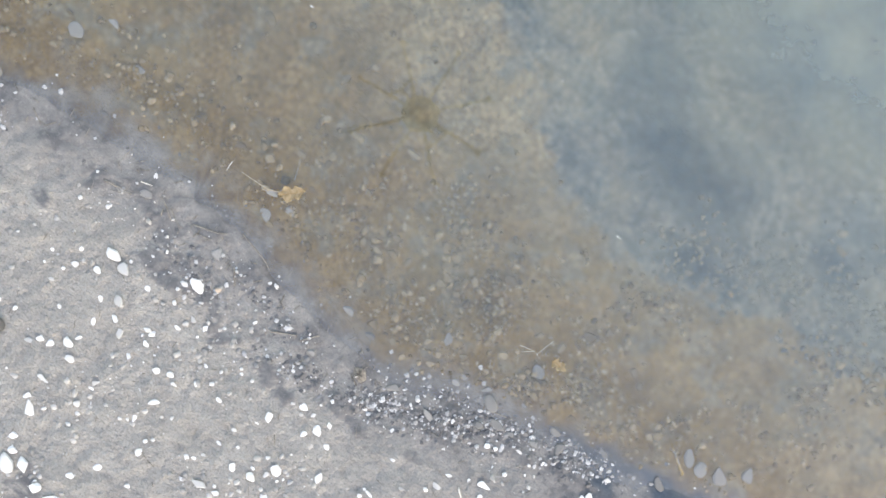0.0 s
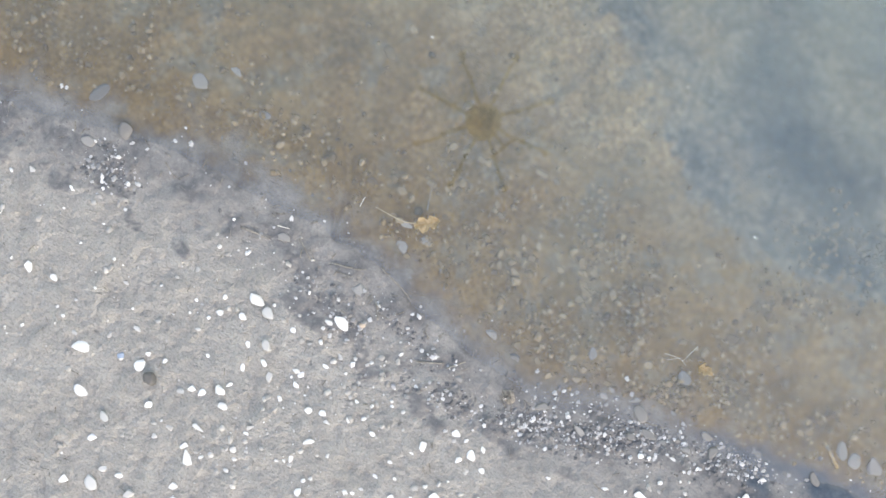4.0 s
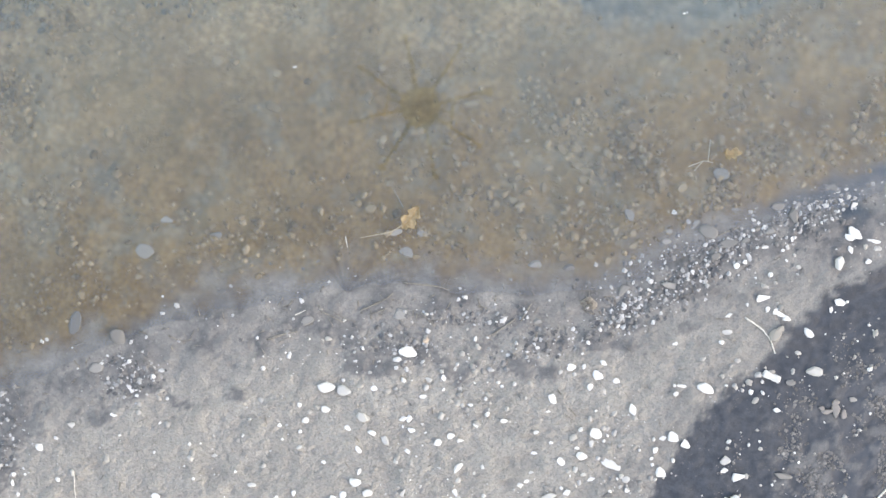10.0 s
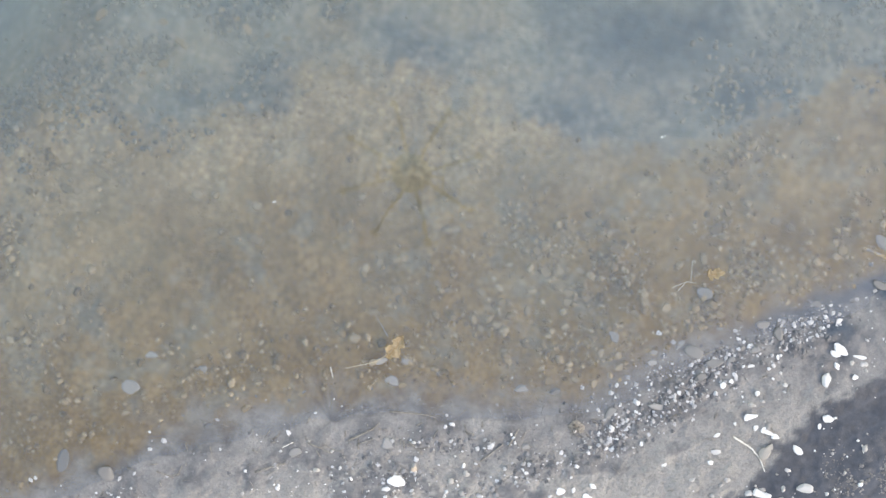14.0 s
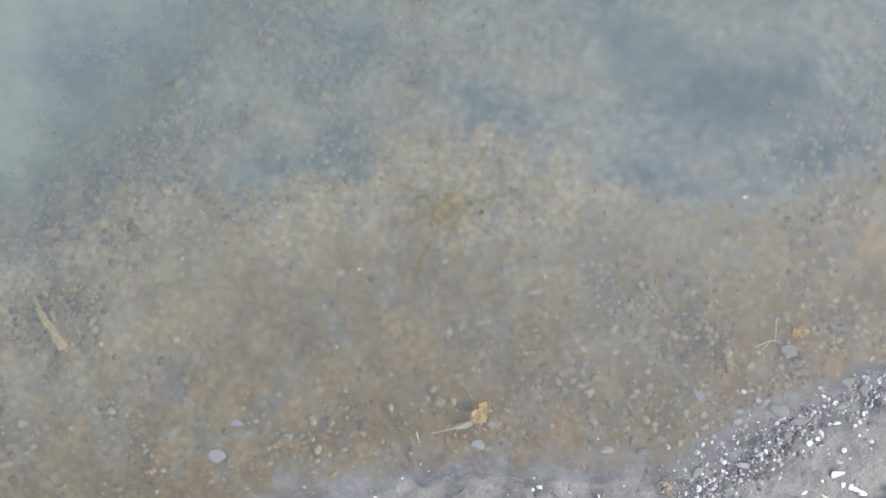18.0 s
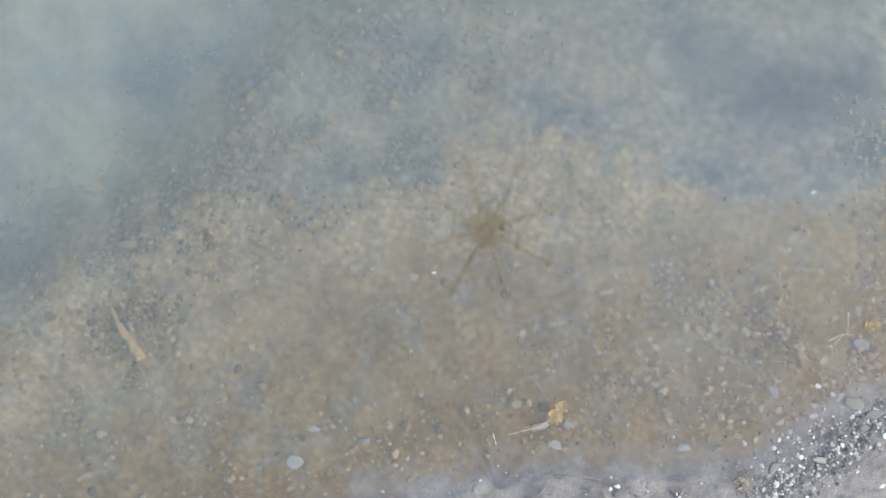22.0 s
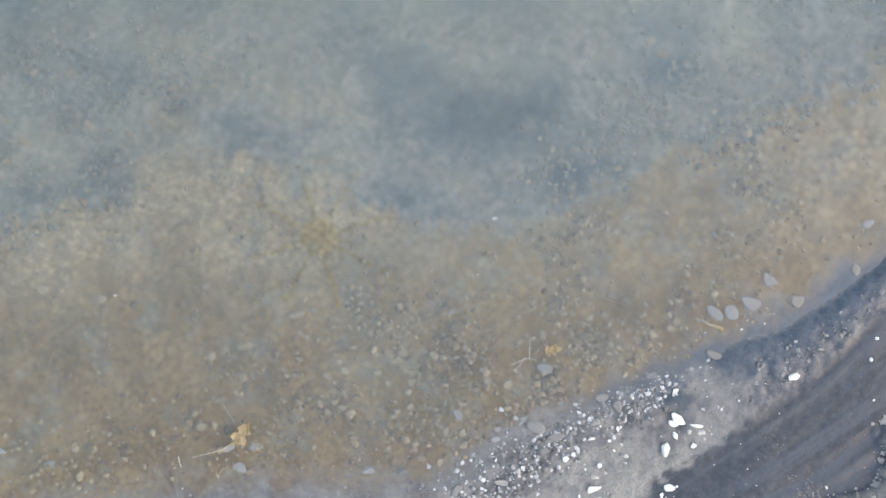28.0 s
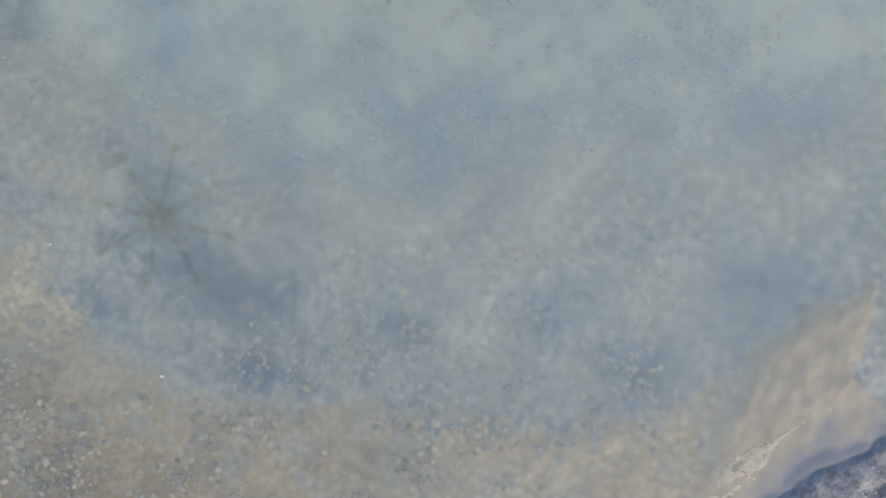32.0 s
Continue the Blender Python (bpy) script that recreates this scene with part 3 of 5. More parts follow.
g_blue_tint = np.maximum(g_blue_tint, 0.55 * smooth01(mx, 2.86, 2.95) * smooth01(my, 1.7, 1.9) * (g_s > 0.1)) * (1 - g_shelf)
g_deep_tint = (1 - g_shelf) * smooth01(g_deep, -0.2, 0.25)
g_blue_tint = g_blue_tint * (1 - 0.85 * g_deep_tint) * (0.45 + 0.55 * smooth01(mx, -1.35, -0.75))
ground = part("ground", sheet("ground", gx, gy, lambda x, y: g_z, {"wet": g_wet, "mud": g_mud, "clod": g_clod, "bed": g_bed, "sand": g_sand, "deep_tint": g_deep_tint, "blue_tint": g_blue_tint, "shelf": g_shelf, "bank": g_bank, "sky_sheen": g_sky_sheen, "track": g_track, "under": smooth01(-g_z, -0.001, 0.002)}), SILT)
tagged(ground, "pale silt shore, dark rutted mud and brown lake bed", "ground", kind="structure")

# ---- water ----
water = tagged(new("water"), "calm shallow murky lake water over a brown bed", "water", kind="structure")
wx, wy = axis_steps(-2.4, 4.0, 0.05, 440), axis_steps(-1.2, 4.0, 0.05, 440)
part("surface", sheet("surface", axis_steps(-3.0, 5.0, 0.1, 440), axis_steps(-2.0, 5.0, 0.1, 440), 0.0), WATER, water).visible_shadow = False
vx, vy = np.meshgrid(wx, wy)
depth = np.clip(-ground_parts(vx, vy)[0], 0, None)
# a single sheet stands in for the haze of the whole water depth
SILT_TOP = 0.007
part("silt_haze", sheet("silt_haze", wx, wy, -SILT_TOP, {"thickness": np.clip(depth - SILT_TOP, 0, None)}), MURK, water).visible_shadow = False


# ---- stones ----
def pebble_mesh(name, seed, fine=3, squareness=0.0):
    rng = random.Random(seed)
    bm = bmesh.new()
    bmesh.ops.create_icosphere(bm, subdivisions=fine, radius=0.5)
    shift = Vector((rng.uniform(0, 50), rng.uniform(0, 50), rng.uniform(0, 50)))
    taper, lean = rng.uniform(-0.35, 0.35), rng.uniform(-0.15, 0.15)
    cuts = [(Vector((rng.uniform(-1, 1), rng.uniform(-1, 1), rng.uniform(-0.3, 0.5))).normalized(), rng.uniform(0.24, 0.4)) for _ in range(7)]
    cuts.append((Vector((rng.uniform(-0.3, 0.3), rng.uniform(-0.3, 0.3), 1)).normalized(), 0.26))
    for v in bm.verts:
        p = v.co.copy()
        n = noise.noise(p * 1.7 + shift) * 0.3 + noise.noise(p * 4.3 + shift) * 0.07
        p *= 1 + n
        for way, far in cuts:
            d = p.dot(way) - far
            if d > 0:
                p -= way * d * min(0.95, 0.68 + 0.6 * squareness)
        p.y *= 1 + taper * p.x
        p.x += lean * p.y
        v.co = p
    mesh = bpy.data.meshes.new(name)
    for f in bm.faces:
        f.smooth = True
    bm.to_mesh(mesh)
    bm.free()
    co = np.empty(len(mesh.vertices) * 3, np.float32)
    mesh.vertices.foreach_get("co", co)
    co = co.reshape(-1, 3)
    co -= (co.max(0) + co.min(0)) / 2
    co /= (co.max(0) - co.min(0))
    mesh.vertices.foreach_set("co", co.ravel())
    mesh.update()
    return mesh


def stones(name, rows, material, flat, sink, label, category, group, seed):
    kinds = [pebble_mesh(name, seed + n, 3, 0.16 * (n % 4)) for n in range(16)]
    for mesh in kinds:
        mesh.materials.append(material)
    rng = random.Random(seed)
    for x, y, length, width, turn in rows:
        ob = new(name, kinds[rng.randrange(16)])
        tall = width * rng.uniform(*flat)
        ob.scale = (length * 1.05, width * 1.05, tall)
        z = ground_z(x, y) + tall * (0.5 - sink)
        if off_shore(np.array([x]), np.array([y]))[0] > 0.03:
            z = max(min(z, -0.013 - tall * 0.5), ground_z(x, y) + 0.05 * tall)
        ob.location = (x, y, z)
        ob.rotation_euler = (radians(rng.uniform(-6, 6)), radians(rng.uniform(-6, 6)), radians(turn))
        tagged(ob, label(x, y, length, width), category, group)


WHITE_a = [
    (-1.179, -0.93, 0.03, 0.025, 65), (-1.158, -0.9, 0.053, 0.022, 0), (-1.131, -0.79, 0.022, 0.014, 95), (-1.13, -0.76, 0.017, 0.014, 5),
    (-1.11, -0.832, 0.017, 0.011, 95), (-1.089, -0.758, 0.012, 0.012, 5), (-1.04, -0.651, 0.03, 0.025, 135), (-0.935, -0.561, 0.025, 0.018, 165),
    (-0.786, -0.513, 0.026, 0.012, 175), (-0.727, -0.417, 0.025, 0.015, 140), (-0.706, -0.823, 0.039, 0.03, 155), (-0.63, -0.633, 0.011, 0.011, 5),
    (-0.619, -0.528, 0.011, 0.01, 5), (-0.615, -0.792, 0.03, 0.021, 5), (-0.497, -0.867, 0.014, 0.011, 5), (-0.428, -0.886, 0.025, 0.014, 5),
    (-0.416, -0.627, 0.022, 0.012, 5), (-0.376, -0.906, 0.062, 0.041, 19), (-0.335, -0.675, 0.011, 0.011, 5),
]
WHITE_b = [
    (-0.274, -0.722, 0.03, 0.015, 175), (-0.27, -1.034, 0.054, 0.037, 169), (-0.249, -0.839, 0.025, 0.024, 5), (-0.192, -0.497, 0.014, 0.012, 5),
    (-0.184, -0.76, 0.018, 0.017, 5), (-0.178, -0.811, 0.041, 0.037, 95), (-0.166, -0.496, 0.012, 0.01, 5), (-0.144, -1.043, 0.041, 0.027, 169),
    (-0.124, -1.133, 0.033, 0.027, 49), (-0.123, -0.737, 0.019, 0.015, 65), (-0.114, -0.567, 0.022, 0.014, 25), (-0.101, -0.47, 0.025, 0.022, 5),
    (-0.095, -1.318, 0.033, 0.029, 49), (-0.057, -0.897, 0.029, 0.025, 49), (-0.036, -0.345, 0.062, 0.036, 0), (-0.032, -0.423, 0.03, 0.023, 155),
    (-0.024, -0.617, 0.017, 0.014, 5), (-0.014, -1.264, 0.058, 0.042, 159), (-0.014, -1.192, 0.029, 0.023, 49),
]
WHITE_c = [
    (-0.006, -0.78, 0.03, 0.018, 15), (0.016, -0.744, 0.028, 0.022, 35), (0.025, -0.354, 0.046, 0.037, 145), (0.037, -0.971, 0.021, 0.021, 49),
    (0.045, -1.17, 0.029, 0.021, 49), (0.051, -0.483, 0.027, 0.018, 155), (0.052, -0.73, 0.028, 0.025, 45), (0.093, -0.678, 0.041, 0.034, 165),
    (0.094, -0.559, 0.03, 0.016, 135), (0.1, -0.438, 0.041, 0.03, 135), (0.105, -0.64, 0.025, 0.012, 75), (0.116, -1.193, 0.042, 0.029, 49),
    (0.132, -0.834, 0.047, 0.019, 5), (0.134, -0.334, 0.022, 0.019, 5), (0.139, -0.918, 0.029, 0.021, 49), (0.139, -0.493, 0.03, 0.021, 5),
    (0.141, -0.713, 0.035, 0.026, 175), (0.177, -0.945, 0.062, 0.031, 139), (0.19, -0.518, 0.036, 0.027, 145),
]
WHITE_d = [
    (0.207, -0.223, 0.03, 0.019, 5), (0.213, -1.061, 0.033, 0.027, 49), (0.242, -0.192, 0.063, 0.035, 170), (0.245, -0.435, 0.03, 0.018, 25),
    (0.252, -1.101, 0.033, 0.029, 49), (0.267, -0.701, 0.03, 0.017, 65), (0.267, -0.434, 0.027, 0.019, 75), (0.27, -1.151, 0.074, 0.05, 159),
    (0.27, -0.552, 0.022, 0.019, 5), (0.271, -0.729, 0.021, 0.011, 5), (0.278, -0.804, 0.025, 0.024, 5), (0.278, -0.474, 0.027, 0.019, 165),
    (0.309, -0.349, 0.025, 0.015, 5), (0.316, -1.107, 0.058, 0.037, 159), (0.318, -0.316, 0.022, 0.018, 65), (0.322, -0.287, 0.027, 0.016, 155),
    (0.375, -0.508, 0.027, 0.025, 5), (0.375, -0.276, 0.025, 0.019, 95), (0.38, -0.317, 0.011, 0.011, 5),
]
WHITE_e = [
    (0.408, -1.131, 0.046, 0.037, 49), (0.42, -0.48, 0.027, 0.021, 25), (0.44, -0.707, 0.014, 0.011, 5), (0.452, -0.684, 0.03, 0.018, 125),
    (0.455, -0.592, 0.041, 0.019, 45), (0.455, -0.494, 0.025, 0.015, 5), (0.458, -1.007, 0.029, 0.025, 49), (0.477, -1.116, 0.062, 0.025, 49),
    (0.481, -0.365, 0.022, 0.011, 165), (0.5, -0.912, 0.033, 0.025, 49), (0.505, -0.435, 0.021, 0.018, 5), (0.555, -0.756, 0.03, 0.024, 105),
    (0.603, -0.411, 0.025, 0.015, 175), (0.624, -0.876, 0.021, 0.017, 49), (0.682, -0.637, 0.022, 0.017, 25), (0.702, -0.621, 0.019, 0.014, 25),
    (0.717, -0.589, 0.019, 0.012, 15), (0.721, -0.44, 0.019, 0.012, 25), (0.723, -0.52, 0.022, 0.011, 5),
]
WHITE_f = [
    (0.734, -0.712, 0.021, 0.014, 5), (0.755, -0.362, 0.019, 0.007, 5), (0.769, -0.316, 0.038, 0.03, 145), (0.778, -0.474, 0.015, 0.011, 5),
    (0.787, -0.673, 0.058, 0.028, 20), (0.821, -0.542, 0.036, 0.028, 125), (0.823, -0.2, 0.03, 0.027, 155), (0.851, -0.651, 0.028, 0.022, 35),
    (0.869, -0.195, 0.025, 0.014, 75), (0.871, -0.486, 0.018, 0.011, 5), (0.89, -0.512, 0.039, 0.03, 15), (0.896, -0.262, 0.025, 0.019, 55),
    (0.92, -0.466, 0.025, 0.018, 75), (0.921, -0.222, 0.041, 0.031, 150), (0.933, -0.429, 0.047, 0.038, 135), (0.934, -0.596, 0.028, 0.015, 15),
    (0.937, -0.173, 0.027, 0.016, 155), (0.989, -0.234, 0.025, 0.019, 170), (0.995, -0.536, 0.08, 0.033, 147),
]
WHITE_g = [
    (1.056, -0.332, 0.041, 0.025, 125), (1.058, -0.588, 0.028, 0.025, 5), (1.062, -0.672, 0.018, 0.015, 5), (1.066, -0.624, 0.018, 0.018, 5),
    (1.141, -0.502, 0.014, 0.012, 5), (1.15, -0.469, 0.025, 0.019, 55), (1.176, -0.426, 0.03, 0.018, 25), (1.177, -0.551, 0.041, 0.033, 135),
    (1.184, -0.082, 0.022, 0.016, 45), (1.199, -0.233, 0.014, 0.011, 5), (1.203, -0.262, 0.018, 0.018, 5), (1.207, -0.418, 0.043, 0.036, 135),
    (1.222, -0.232, 0.038, 0.012, 0), (1.256, -0.443, 0.034, 0.03, 125), (1.264, -0.667, 0.05, 0.037, 145), (1.306, -0.231, 0.062, 0.033, 160),
    (1.315, -0.708, 0.03, 0.012, 5), (1.343, -0.062, 0.018, 0.018, 50), (1.358, -0.669, 0.047, 0.022, 20),
]
WHITE_h = [
    (1.361, -0.027, 0.035, 0.022, 0), (1.362, 0.033, 0.027, 0.014, 35), (1.367, -0.695, 0.044, 0.019, 5), (1.371, 0.211, 0.022, 0.022, 5),
    (1.39, -0.645, 0.025, 0.025, 5), (1.399, 0.226, 0.016, 0.016, 5), (1.4, -0.684, 0.022, 0.011, 35), (1.407, -0.524, 0.028, 0.019, 15),
    (1.407, -0.487, 0.037, 0.033, 5), (1.421, -0.637, 0.036, 0.028, 5), (1.423, 0.078, 0.016, 0.011, 95), (1.461, -0.545, 0.046, 0.036, 15),
    (1.464, 0.285, 0.027, 0.011, 5), (1.476, 0.106, 0.049, 0.026, 13), (1.495, 0.07, 0.027, 0.016, 65), (1.522, -0.409, 0.01, 0.01, 5),
    (1.527, 0.279, 0.014, 0.011, 5), (1.544, 0.244, 0.011, 0.011, 5), (1.557, 0.321, 0.019, 0.012, 95),
]
WHITE_i = [
    (1.57, -0.291, 0.025, 0.016, 165), (1.589, 0.225, 0.019, 0.014, 165), (1.649, -0.004, 0.041, 0.024, 140), (1.65, -0.439, 0.01, 0.008, 5),
    (1.686, -0.139, 0.06, 0.033, 0), (1.721, 0.084, 0.022, 0.014, 85), (1.73, 0.252, 0.049, 0.03, 90), (1.747, 0.113, 0.041, 0.027, 165),
    (1.754, 0.343, 0.035, 0.019, 145), (1.763, 0.46, 0.03, 0.017, 35), (1.764, 0.302, 0.03, 0.018, 125), (1.77, 0.359, 0.059, 0.035, 140),
    (1.831, 0.267, 0.022, 0.019, 5), (1.838, 0.339, 0.046, 0.013, 175), (2.184, 0.522, 0.045, 0.025, 21),
]
GREY_a = [
    (-0.788, -0.233, 0.063, 0.047, 145), (-1.514, 1.056, 0.056, 0.052, 2), (-1.347, 0.848, 0.072, 0.032, 177), (-1.325, 0.316, 0.041, 0.032, 2), (-1.138, 0.079, 0.033, 0.022, 155),
    (-1.102, 1.015, 0.056, 0.048, 92), (-0.973, 1.094, 0.04, 0.036, 2), (-0.961, 0.763, 0.04, 0.03, 5), (-0.952, -0.199, 0.085, 0.044, 75),
    (-0.918, 1.399, 0.052, 0.036, 32), (-0.867, 0.826, 0.073, 0.032, 137), (-0.86, -0.351, 0.049, 0.033, 5), 
    (-0.772, 1.096, 0.036, 0.032, 2), (-0.742, 0.015, 0.019, 0.017, 5), (-0.725, 0.077, 0.063, 0.049, 160), (-0.688, 1.383, 0.036, 0.028, 2),
    (-0.68, 0.058, 0.022, 0.021, 5), (-0.675, 1.235, 0.044, 0.032, 2), (-0.659, 0.194, 0.049, 0.022, 5),
]
GREY_b = [
    (-0.62, 1.311, 0.056, 0.024, 142), (-0.523, 0.77, 0.04, 0.036, 2), (-0.511, 0.3, 0.019, 0.016, 5), (-0.49, 0.183, 0.025, 0.022, 5),
    (-0.479, 1.433, 0.032, 0.032, 2), (-0.475, 0.15, 0.044, 0.03, 15), (-0.469, 0.274, 0.019, 0.016, 5), (-0.462, 1.561, 0.048, 0.04, 2),
    (-0.387, 1.372, 0.044, 0.032, 132), (-0.312, 0.626, 0.057, 0.035, 150), (-0.269, 0.259, 0.022, 0.018, 5), (-0.123, -0.114, 0.046, 0.03, 25),
    (0.025, 0.692, 0.043, 0.032, 85), (0.063, 0.798, 0.028, 0.024, 2), (0.163, 0.222, 0.047, 0.022, 15), (0.166, 0.383, 0.019, 0.016, 5),
    (0.202, -0.064, 0.046, 0.038, 5), (0.208, 0.157, 0.052, 0.033, 165), (0.253, 0.227, 0.044, 0.027, 15),
]
GREY_c = [
    (0.665, 0.153, 0.049, 0.025, 5), (0.691, -0.046, 0.03, 0.019, 5), (0.763, 0.187, 0.038, 0.034, 5), (0.787, 0.151, 0.041, 0.022, 5),
    (0.817, 0.464, 0.037, 0.029, 2), (0.818, 0.499, 0.04, 0.028, 18), (0.856, 0.194, 0.033, 0.025, 165), (0.92, 0.185, 0.03, 0.023, 85),
    (0.941, -0.726, 0.042, 0.019, 5), (0.974, 0.668, 0.053, 0.041, 2), (0.984, 0.089, 0.049, 0.03, 35), (0.984, 0.355, 0.052, 0.033, 130),
    (0.998, -0.647, 0.033, 0.022, 5), (1.003, -0.722, 0.036, 0.028, 5), (1.07, 0.358, 0.03, 0.022, 65), (1.099, 0.316, 0.025, 0.019, 5),
    (1.121, 0.274, 0.033, 0.022, 5), (1.149, 0.119, 0.068, 0.024, 175), (1.186, -0.71, 0.042, 0.025, 165),
]
GREY_d = [
    (1.263, 0.321, 0.065, 0.041, 155), (1.292, 0.528, 0.054, 0.041, 155), (1.293, 0.238, 0.033, 0.025, 5), (1.328, 0.753, 0.052, 0.036, 38),
    (1.337, 0.287, 0.063, 0.027, 5), (1.395, 0.303, 0.027, 0.022, 5), (1.434, 0.345, 0.019, 0.016, 5), (1.477, 0.343, 0.033, 0.025, 5),
    (1.5, 0.43, 0.046, 0.027, 5), (1.555, 0.401, 0.052, 0.035, 95), (1.601, 0.551, 0.03, 0.022, 5), (1.607, -0.187, 0.033, 0.022, 5),
    (1.62, -0.527, 0.066, 0.025, 165), (1.676, 1.737, 0.04, 0.032, 18), (1.684, 0.515, 0.03, 0.022, 5), (1.725, 1.691, 0.052, 0.028, 8),
    (1.744, 0.578, 0.022, 0.018, 5), (1.749, 0.681, 0.032, 0.028, 18), (1.833, -0.228, 0.03, 0.022, 155),
]
GREY_e = [
    (1.898, 0.593, 0.057, 0.028, 158), (1.904, 0.741, 0.069, 0.037, 133), (1.92, 0.862, 0.028, 0.02, 18), (1.962, 0.746, 0.053, 0.045, 98),
    (2.031, 0.776, 0.077, 0.049, 163), (2.096, 0.861, 0.061, 0.041, 138), (2.137, 0.945, 0.028, 0.024, 18), (2.177, 1.436, 0.028, 0.024, 18),
    (2.193, 0.792, 0.057, 0.049, 18), (2.207, 1.391, 0.028, 0.02, 18), (2.404, 0.909, 0.045, 0.029, 98), (2.454, 1.075, 0.045, 0.029, 18),
    (2.705, 1.293, 0.053, 0.037, 98),
]

BED_a = [
    (-1.164, 0.949, 0.037, 0.029, 0), (-0.594, 1.56, 0.037, 0.033, 0), (-0.428, 1.412, 0.029, 0.023, 0), (-0.31, 1.356, 0.027, 0.021, 0),
    (-0.239, 1.343, 0.031, 0.025, 0), (-0.929, 1.079, 0.062, 0.025, 135), (-0.858, 1.059, 0.029, 0.025, 0), (-1.062, 1.023, 0.049, 0.037, 40),
    (-1.102, 1.068, 0.029, 0.023, 0), (-0.756, 1.202, 0.029, 0.025, 0), (-1.622, 0.582, 0.045, 0.035, 0), (-0.992, 0.767, 0.049, 0.031, 160),
    (-1.309, 0.679, 0.045, 0.025, 30), (-1.166, 0.622, 0.033, 0.027, 60), (-1.14, 0.587, 0.031, 0.025, 0), (-1.238, 0.605, 0.035, 0.027, 0),
    (-1.224, 0.572, 0.033, 0.023, 20), (-1.085, 0.594, 0.031, 0.025, 0), (-0.921, 0.656, 0.027, 0.021, 0),
]
BED_b = [
    (-0.307, 0.742, 0.035, 0.029, 0), (-1.66, 0.357, 0.041, 0.027, 150), (-1.404, 0.301, 0.029, 0.023, 0), (-1.576, 0.199, 0.031, 0.025, 90),
    (-1.489, 0.006, 0.057, 0.025, 10), (-1.582, -0.039, 0.031, 0.025, 0), (-1.315, -0.029, 0.037, 0.031, 90), (-1.045, 0.392, 0.033, 0.027, 40),
    (-1.107, 0.33, 0.029, 0.023, 0), (-1.169, 0.215, 0.037, 0.027, 0), (-1.293, 0.132, 0.041, 0.029, 160), (-1.597, 0.492, 0.041, 0.031, 0),
    (-1.208, 0.432, 0.041, 0.029, 30), (-1.434, 0.39, 0.045, 0.029, 20), (-1.097, 0.116, 0.025, 0.018, 0), (-0.511, 0.163, 0.023, 0.018, 0),
    (-0.408, 0.28, 0.025, 0.016, 0), (-0.622, 0.086, 0.027, 0.016, 20), (-0.597, 0.038, 0.021, 0.016, 0),
]
BED_c = [
    (-0.886, 0.024, 0.025, 0.016, 160), (-0.738, -0.015, 0.029, 0.018, 20), (-0.434, -0.041, 0.031, 0.016, 20), (0.393, 0.699, 0.053, 0.021, 10),
    (1.018, 0.565, 0.033, 0.018, 0), (0.884, 0.484, 0.037, 0.025, 20), (1.216, 0.343, 0.039, 0.021, 45), (1.126, 0.31, 0.025, 0.018, 0),
    (-0.036, 0.251, 0.041, 0.021, 35), (0.461, 0.366, 0.021, 0.016, 0), (0.243, 0.143, 0.033, 0.021, 10), (0.656, 0.639, 0.033, 0.025, 0),
    (0.729, 0.568, 0.041, 0.027, 150), (0.769, 0.609, 0.029, 0.023, 0), (0.791, 0.517, 0.037, 0.025, 20), (0.852, 0.579, 0.033, 0.025, 0),
    (0.943, 0.621, 0.029, 0.021, 30), (0.689, 0.495, 0.033, 0.023, 0), (0.616, 0.546, 0.027, 0.021, 0),
]
BED_d = [
    (1.049, 0.446, 0.029, 0.023, 0), (0.947, 0.435, 0.027, 0.018, 0), (0.35, 0.504, 0.033, 0.021, 140), (0.391, 0.483, 0.029, 0.021, 0),
    (0.319, 0.534, 0.027, 0.018, 0), (0.249, 0.338, 0.025, 0.018, 0), (0.517, 0.319, 0.025, 0.018, 30), (0.6, 0.278, 0.023, 0.016, 0),
    (0.753, 0.341, 0.027, 0.018, 0), (0.867, 0.321, 0.025, 0.018, 20), (0.827, 0.227, 0.027, 0.021, 0),
]


def white_label(x, y, length, width):
    size = "large" if length > 0.06 else "small" if length < 0.03 else "smooth"
    shape = "long" if length > 1.7 * width else "rounded"
    rest = "dark wet mud" if off_rut(np.array([x]), np.array([y]))[0] > 0.02 else "pale silt" if off_shore(np.array([x]), np.array([y]))[0] < -0.2 else "the wet shore"
    return size + " " + shape + " white pebble lying on " + rest


def grey_label(x, y, length, width):
    size = "large" if length > 0.055 else "small"
    s = off_shore(np.array([x]), np.array([y]))[0]
    if s > 0.03:
        return size + " silt-covered tan stone lying under shallow water"
    return size + " grey stone lying on " + ("the wet shore" if s > -0.25 else "dry pale silt")


stones("white_pebble", WHITE_a + WHITE_b + WHITE_c + WHITE_d + WHITE_e + WHITE_f + WHITE_g + WHITE_h + WHITE_i, WHITE_STONE, (0.4, 0.6), 0.28, white_label, "pebble", "white pebbles on the shore", 11)
GREYS = GREY_a + GREY_b + GREY_c + GREY_d + GREY_e + BED_a + BED_b + BED_c + BED_d
SHALLOWS = [(1.5, 0.56, 0.2, 0.08, 0.55), (1.22, 0.42, 0.22, 0.07, 0.5), (1.72, 0.66, 0.16, 0.09, 0.4), (0.95, 0.27, 0.2, 0.06, 0.2), (1.35, 0.72, 0.25, 0.1, 0.3), (-1.35, 0.35, 0.22, 0.25, 0.9), (0.4, 0.5, 0.35, 0.15, 0.0)]
picker = random.Random(77)
